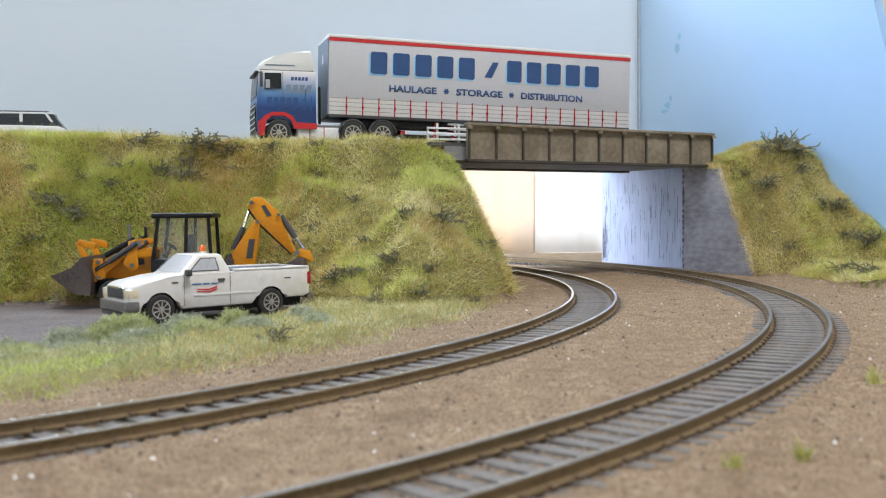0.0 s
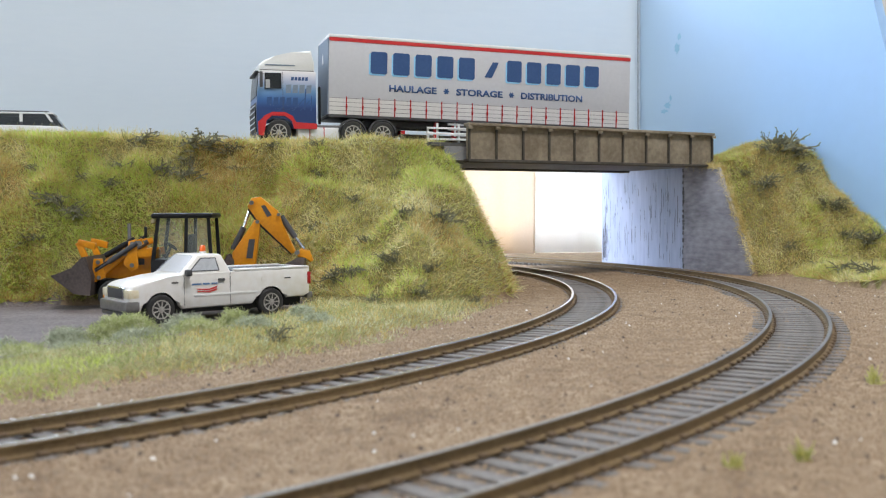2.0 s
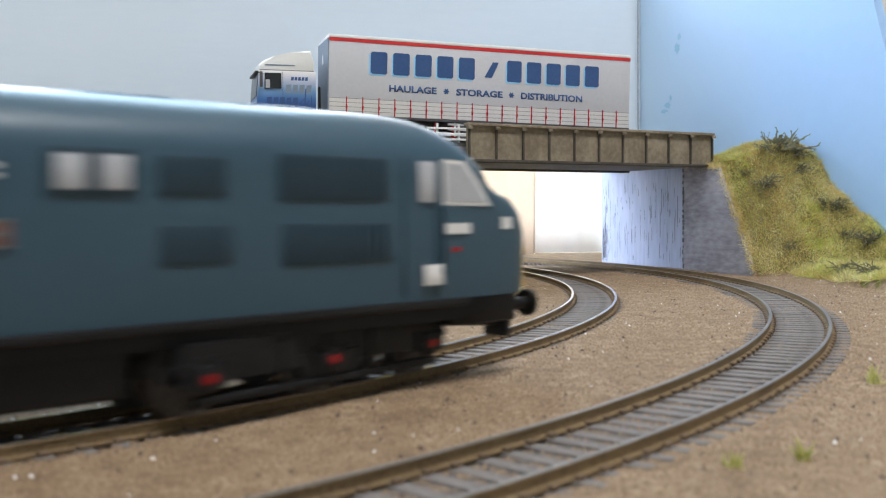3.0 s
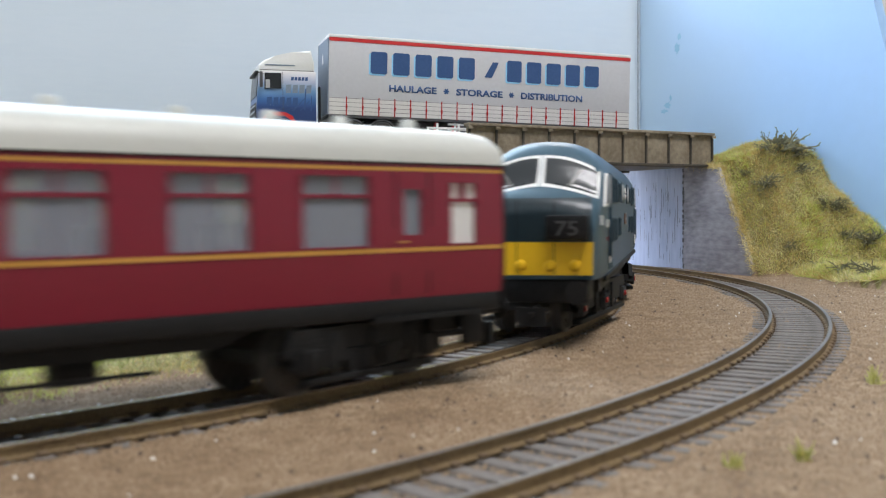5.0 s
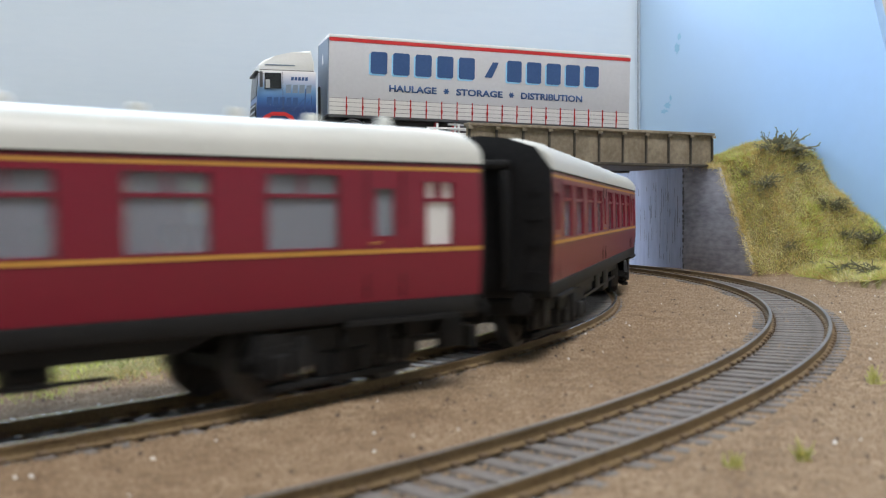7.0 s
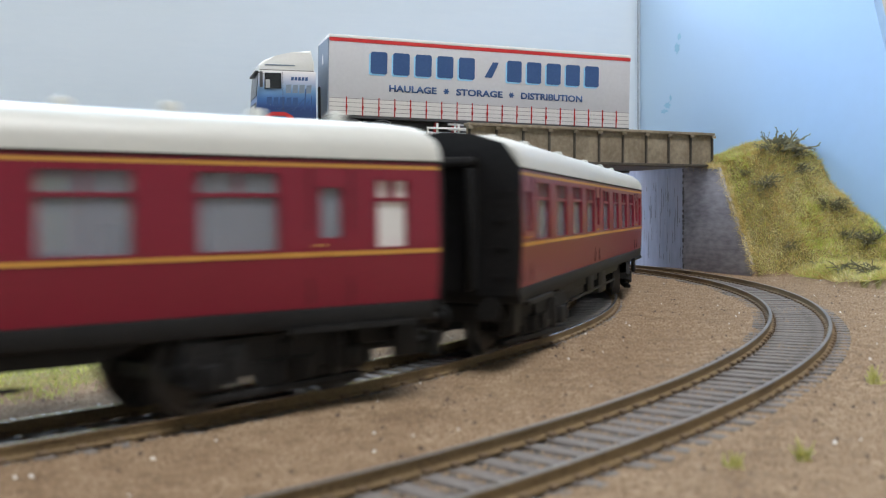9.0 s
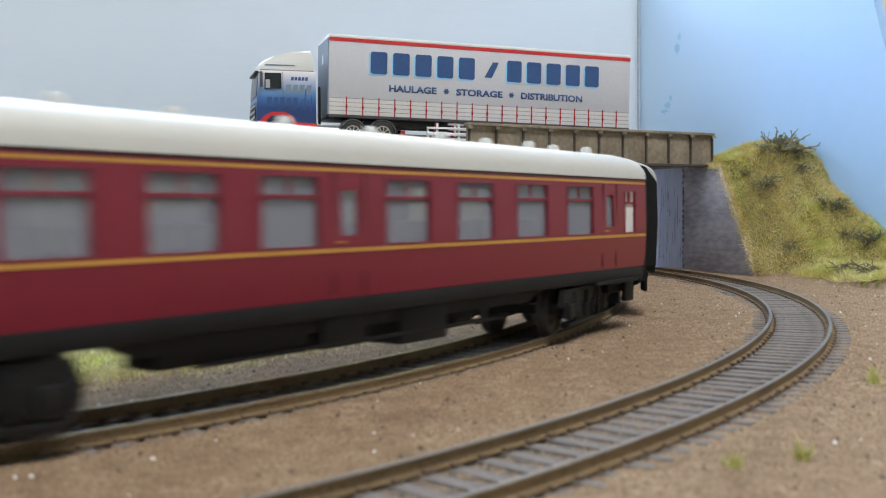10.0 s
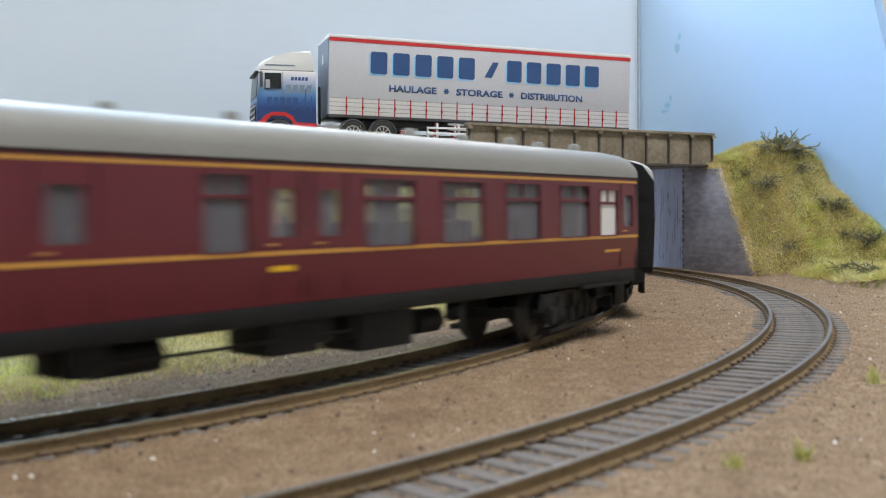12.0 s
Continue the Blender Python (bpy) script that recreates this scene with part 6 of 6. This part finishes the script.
rx, ry = right_points(60000)
rk = vnoise(rx, ry, 22, 46) + 0.3 * RNG.normal(0, 1, rx.shape) + 0.5 * vnoise(rx, ry, 8, 47) + 0.010 * (ry - 590) > 0.2
blades("bank_rust_grass", rx[rk], ry[rk], 1.8, 4.6, 0.19, M["grass_e"], "rusty brown patches on the far bank")
rx, ry = right_points(16000)
blades("bank_pale_fibres", rx, ry, 3.0, 7.0, 0.10, M["grass_c"], "long pale fibres on the far bank", 1.3)


ed = RNG.uniform(0, 82, 3600)
ex = 156.2 + 0.266 * ed + RNG.uniform(-0.6, 5, ed.shape)
blades("wing_wall_grass", ex, 639 - 0.964 * ed, 2.0, 5.0, 0.18, M["grass_b"], "grass hanging over the wing wall's edge", 1.0, np.interp(ed, (0, 43, 81), (65.4, 61.0, 0.6)))


def verge_points(n, r0, r1, x0, x1):
    a = RNG.uniform(-1.7, 0.35, n)
    r = RNG.uniform(r0, r1, n)
    xs, ys = CA[0] + r * np.cos(a), CA[1] + r * np.sin(a)
    edge = 395 + 7 * vnoise(xs, ys, 18, 30) + 2 * RNG.normal(0, 1, n)
    inner = np.interp(xs, (-160, -125, -60, -50), (352, 350, 338, 280)) + 5 * vnoise(xs, ys, 14, 31)
    ok = (r < edge) & (r > inner) & (xs > x0) & (xs < x1)
    return xs[ok], ys[ok]


blades("verge_grass", *verge_points(110000, 290, 402, -260, 40), 0.8, 2.6, 0.17, M["grass_c"], "pale and green verge grass beside the track")
blades("verge_straw", *verge_points(50000, 290, 402, -75, 40), 1.0, 3.6, 0.16, M["grass_b"], "dry straw grass on the verge")


blades("verge_fresh_grass", *verge_points(30000, 368, 402, -260, -80), 0.8, 2.4, 0.17, M["grass_d"], "fresh green grass strip by the ballast")


def scrub(seed, strands, size):
    """Wiry sprig: thin forked twigs from one root."""
    rr = random.Random(seed)
    bm = bmesh.new()
    for _ in range(strands):
        a = rr.uniform(0, 6.283)
        p = Vector((rr.uniform(-1, 1), rr.uniform(-1, 1), rr.uniform(-0.6, 0.4))) * size * 0.42
        d = Vector((math.cos(a), math.sin(a), rr.uniform(-0.1, 1.0))).normalized()
        r = rr.uniform(0.03, 0.055)
        for k in range(4):
            q = p + d * size * rr.uniform(0.10, 0.24)
            add_cyl(bm, p, q, r, 4, r * 0.8, cap=False)
            if rr.random() < 0.8:
                b = (d + Vector((rr.uniform(-1, 1), rr.uniform(-1, 1), rr.uniform(-0.6, 1)))).normalized()
                e = q + b * size * rr.uniform(0.1, 0.22)
                add_cyl(bm, q, e, r * 0.7, 4, r * 0.3, cap=False)
                for c in range(2):
                    f = e + Vector((rr.uniform(-1, 1), rr.uniform(-1, 1), rr.uniform(-0.5, 1))) * 0.06
                    add_cyl(bm, e, f, r * 0.7, 4, r * 0.4, cap=False)
            p, r = q, r * 0.85
            d = (d + Vector((rr.uniform(-0.5, 0.5), rr.uniform(-0.5, 0.5), rr.uniform(-0.5, 0.2)))).normalized()
    return bm


def clump(seed, n, rx, ry, rz, leaf):
    """Low foliage of many small leaves over thin stalks."""
    rr = random.Random(seed)
    bm = bmesh.new()
    for _ in range(n):
        a, u = rr.uniform(0, 6.283), rr.random() ** 0.5
        h = rr.random()
        k = 1 - 0.6 * h
        p = Vector((rx * u * k * math.cos(a), ry * u * k * math.sin(a), rz * h * (0.6 + 0.4 * rr.random())))
        for _ in range(2):
            d = Vector((rr.gauss(0, 1), rr.gauss(0, 1), rr.gauss(0.4, 0.8))).normalized()
            s_ = d.orthogonal().normalized() * leaf * rr.uniform(0.05, 0.10)
            q = p + d * leaf * rr.uniform(0.6, 1.4)
            m_ = (p + q) / 2
            vs = [bm.verts.new(c) for c in (p, m_ + s_, q, m_ - s_)]
            bm.faces.new(vs)
    return bm


SCRUB_SPOTS = ((-145.1, 474.6, 11), (-150.3, 460.6, 8), (-121.6, 467.0, 11), (-180.8, 433.5, 8), (-166.7, 458.0, 7), (-103.9, 485.5, 7), (-85.6, 492.7, 6), (-63.1, 493.6, 6), (-23.3, 489.6, 6), (-33.2, 430.9, 7), (-62.1, 484.6, 5), (-9.9, 384.6, 6), (-118.7, 478.0, 14), (-122.9, 472.3, 8), (-131.8, 465.0, 10), (-174.9, 441.5, 12), (-165.3, 442.8, 9), (-61.4, 446.6, 9), (-43.1, 405.3, 12), (-22.0, 405.6, 8), (0.4, 432.2, 9), (-66.9, 431.3, 8), (-40.5, 459.1, 6), (-46.8, 273.9, 7), (-38.7, 408.4, 8), (11.6, 399.5, 6), (-15.8, 432.3, 7), (-187.8, 452.1, 7), (-152.0, 453.3, 6), (-26.3, 379.6, 5), (19.4, 442.8, 6), (-5.6, 398.5, 6), (209.9, 606.2, 16), (198.2, 602.6, 9), (219.6, 607.1, 9), (196.0, 590.4, 11), (233.3, 590.2, 12), (246.8, 569.9, 13), (236.7, 573.5, 8), (211.8, 485.7, 13), (220.7, 602.3, 8), (201.3, 566.6, 7), (211.4, 550.2, 7), (185.1, 599.3, 6), (-50.7, 431.2, 6), (-99.1, 475.1, 6), (210.3, 509.2, 9))
protos = []
for i, (x, y, s) in enumerate(SCRUB_SPOTS):
    k = i % 6
    m = place(x, y, float(land(x, y)) - 0.4, 0, 0, 57 * i)
    if i < 6:
        ob = part("scrub_bush", scrub(40 + i, 34, 1.0), M["twig"], smooth=0)
        tagged(ob, "dark wiry lichen scrub on the grassy bank", "bush", "scrub on the banks")
        protos.append(ob)
        ob.matrix_basis = m
        ob.scale = (s, s, s)
    else:
        ob = copy_thing(protos[k], m)
        ob.scale = (s, s, s)

for i, (x, y, a, b, h) in enumerate(((-97, 297, 15, 7, 8), (-80, 303, 11, 6, 6.5), (-112, 290, 9, 6, 4.5), (-66, 308, 7, 5, 5), (-48, 330, 6, 5, 4), (-126, 272, 12, 6, 3.5), (-114, 262, 10, 7, 3.2), (-102, 268, 9, 6, 3.0), (-90, 285, 10, 5, 4.0), (-74, 292, 9, 5, 3.6), (-58, 300, 8, 5, 3.4), (-40, 312, 7, 5, 3.0))):
    ob = part("foliage_clump", clump(70 + i, int(420 * a * h / 20), a, b, h, 1.7), M["sage"] if i % 3 else M["grass_c"], smooth=0, at=place(x, y, float(land(x, y)), 0, 0, 25))
    tagged(ob, "pale sage green foliage clump on the yard edge", "bush", "foliage clumps by the yard")

for i, (x, y, s) in enumerate(((54, 146, 1.0), (93, 211, 1.0), (42, 141, 0.6))):
    rr = random.Random(90 + i)
    bm = bmesh.new()
    for _ in range(26):
        a = rr.uniform(0, 6.283)
        p = Vector((rr.uniform(-1, 1), rr.uniform(-1, 1), 0))
        q = p + Vector((math.cos(a) * rr.uniform(0.4, 2.4), math.sin(a) * rr.uniform(0.4, 2.4), rr.uniform(1.2, 4.2))) * s
        add_cyl(bm, p, q, 0.16, 4, 0.05, cap=False)
    tagged(part("grass_tuft", bm, M["grass_a"], smooth=0, at=place(x, y, float(land(x, y)) - 0.1)), "small green grass tuft growing in the ballast", "grass", "tufts in the ballast")


def chips(name, n, lo, hi, m, label, seed, keep=None):
    g = np.random.default_rng(seed)
    xs, ys = g.uniform(-240, 260, n), 105 + (g.random(n) ** 1.3) * 560
    rA, rB = radius(xs, ys, CA), radius(xs, ys, CB)
    ok = (rA > 392) & (rB < 575)
    ok &= ~((abs(abs(rA - RA) - 8.9) < 1.3) | (abs(abs(rB - RB) - 8.9) < 1.3))
    ok &= abs(xs) < ys * 0.5 + 8
    bed = (abs(rA - RA) < 14) | (abs(rB - RB) < 14)
    ok &= ~bed | (g.random(n) < 0.8)
    xs, ys = xs[ok], ys[ok]
    n = len(xs)
    base = np.array(((1, 0, -0.3), (-1, 0, -0.3), (0, 1, -0.3), (0, -1, -0.3), (0.15, 0.1, 1)), float)
    tri = np.array(((0, 2, 4), (2, 1, 4), (1, 3, 4), (3, 0, 4)))
    s = g.uniform(lo, hi, (n, 1, 1))
    v = base[None] * g.uniform(0.6, 1.25, (n, 5, 1)) * s
    a = g.uniform(0, 6.283, n)
    c, s_ = np.cos(a)[:, None], np.sin(a)[:, None]
    v = np.stack((v[..., 0] * c - v[..., 1] * s_, v[..., 0] * s_ + v[..., 1] * c, v[..., 2] * 0.75), -1)
    z = land(xs, ys)
    v += np.stack((xs, ys, z + 0.15 * s[:, 0, 0]), -1)[:, None]
    f = (tri[None] + 5 * np.arange(n)[:, None, None]).reshape(-1, 3)
    tagged(fast_mesh(name, v.reshape(-1, 3), f, m), label, "gravel", kind="stuff")


chips("ballast_chips", 330000, 0.16, 0.52, M["stone"], "fine brown and grey ballast chips", 11)
chips("dark_chips", 2600, 0.3, 0.75, M["dark_stone"], "scattered dark brown chips", 13)
chips("pale_chips", 420, 0.3, 0.7, M["white_stone"], "scattered pale stone chips", 12)


# ---- what moves ----
def vehicle_pose(s, piv):
    x1, y1, _ = track_point(CA, RA, s + piv)
    x0, y0, _ = track_point(CA, RA, s - piv)
    return (x0 + x1) / 2, (y0 + y1) / 2, math.atan2(y1 - y0, x1 - x0)


def unwrap(a):
    return (a + math.pi) % (2 * math.pi) - math.pi


def motions():
    for veh, off, piv, bogies, wheelsets in MOVERS:
        rows, brows = [], {i: [] for i in range(len(bogies))}
        for k in range(121):
            t = k / 10
            s = train_s(t) + off
            x, y, h = vehicle_pose(s, piv)
            rows.append((t, place(x, y, 0, 0, 0, math.degrees(h))))
            for i, (bo, px) in enumerate(bogies):
                _, _, hb = track_point(CA, RA, s + px)
                brows[i].append((t, place(px, 0, 0, 0, 0, math.degrees(unwrap(hb - h)))))
        walk(veh, rows)
        for i, (bo, px) in enumerate(bogies):
            walk(bo, brows[i])
        s0 = train_s(0)
        for bo, ws, ax, r in wheelsets:
            walk(ws, [(k / 15, place(ax, 0, r, 0, math.degrees((train_s(k / 15) - s0) / r) % 360, 0)) for k in range(181)])


motions()
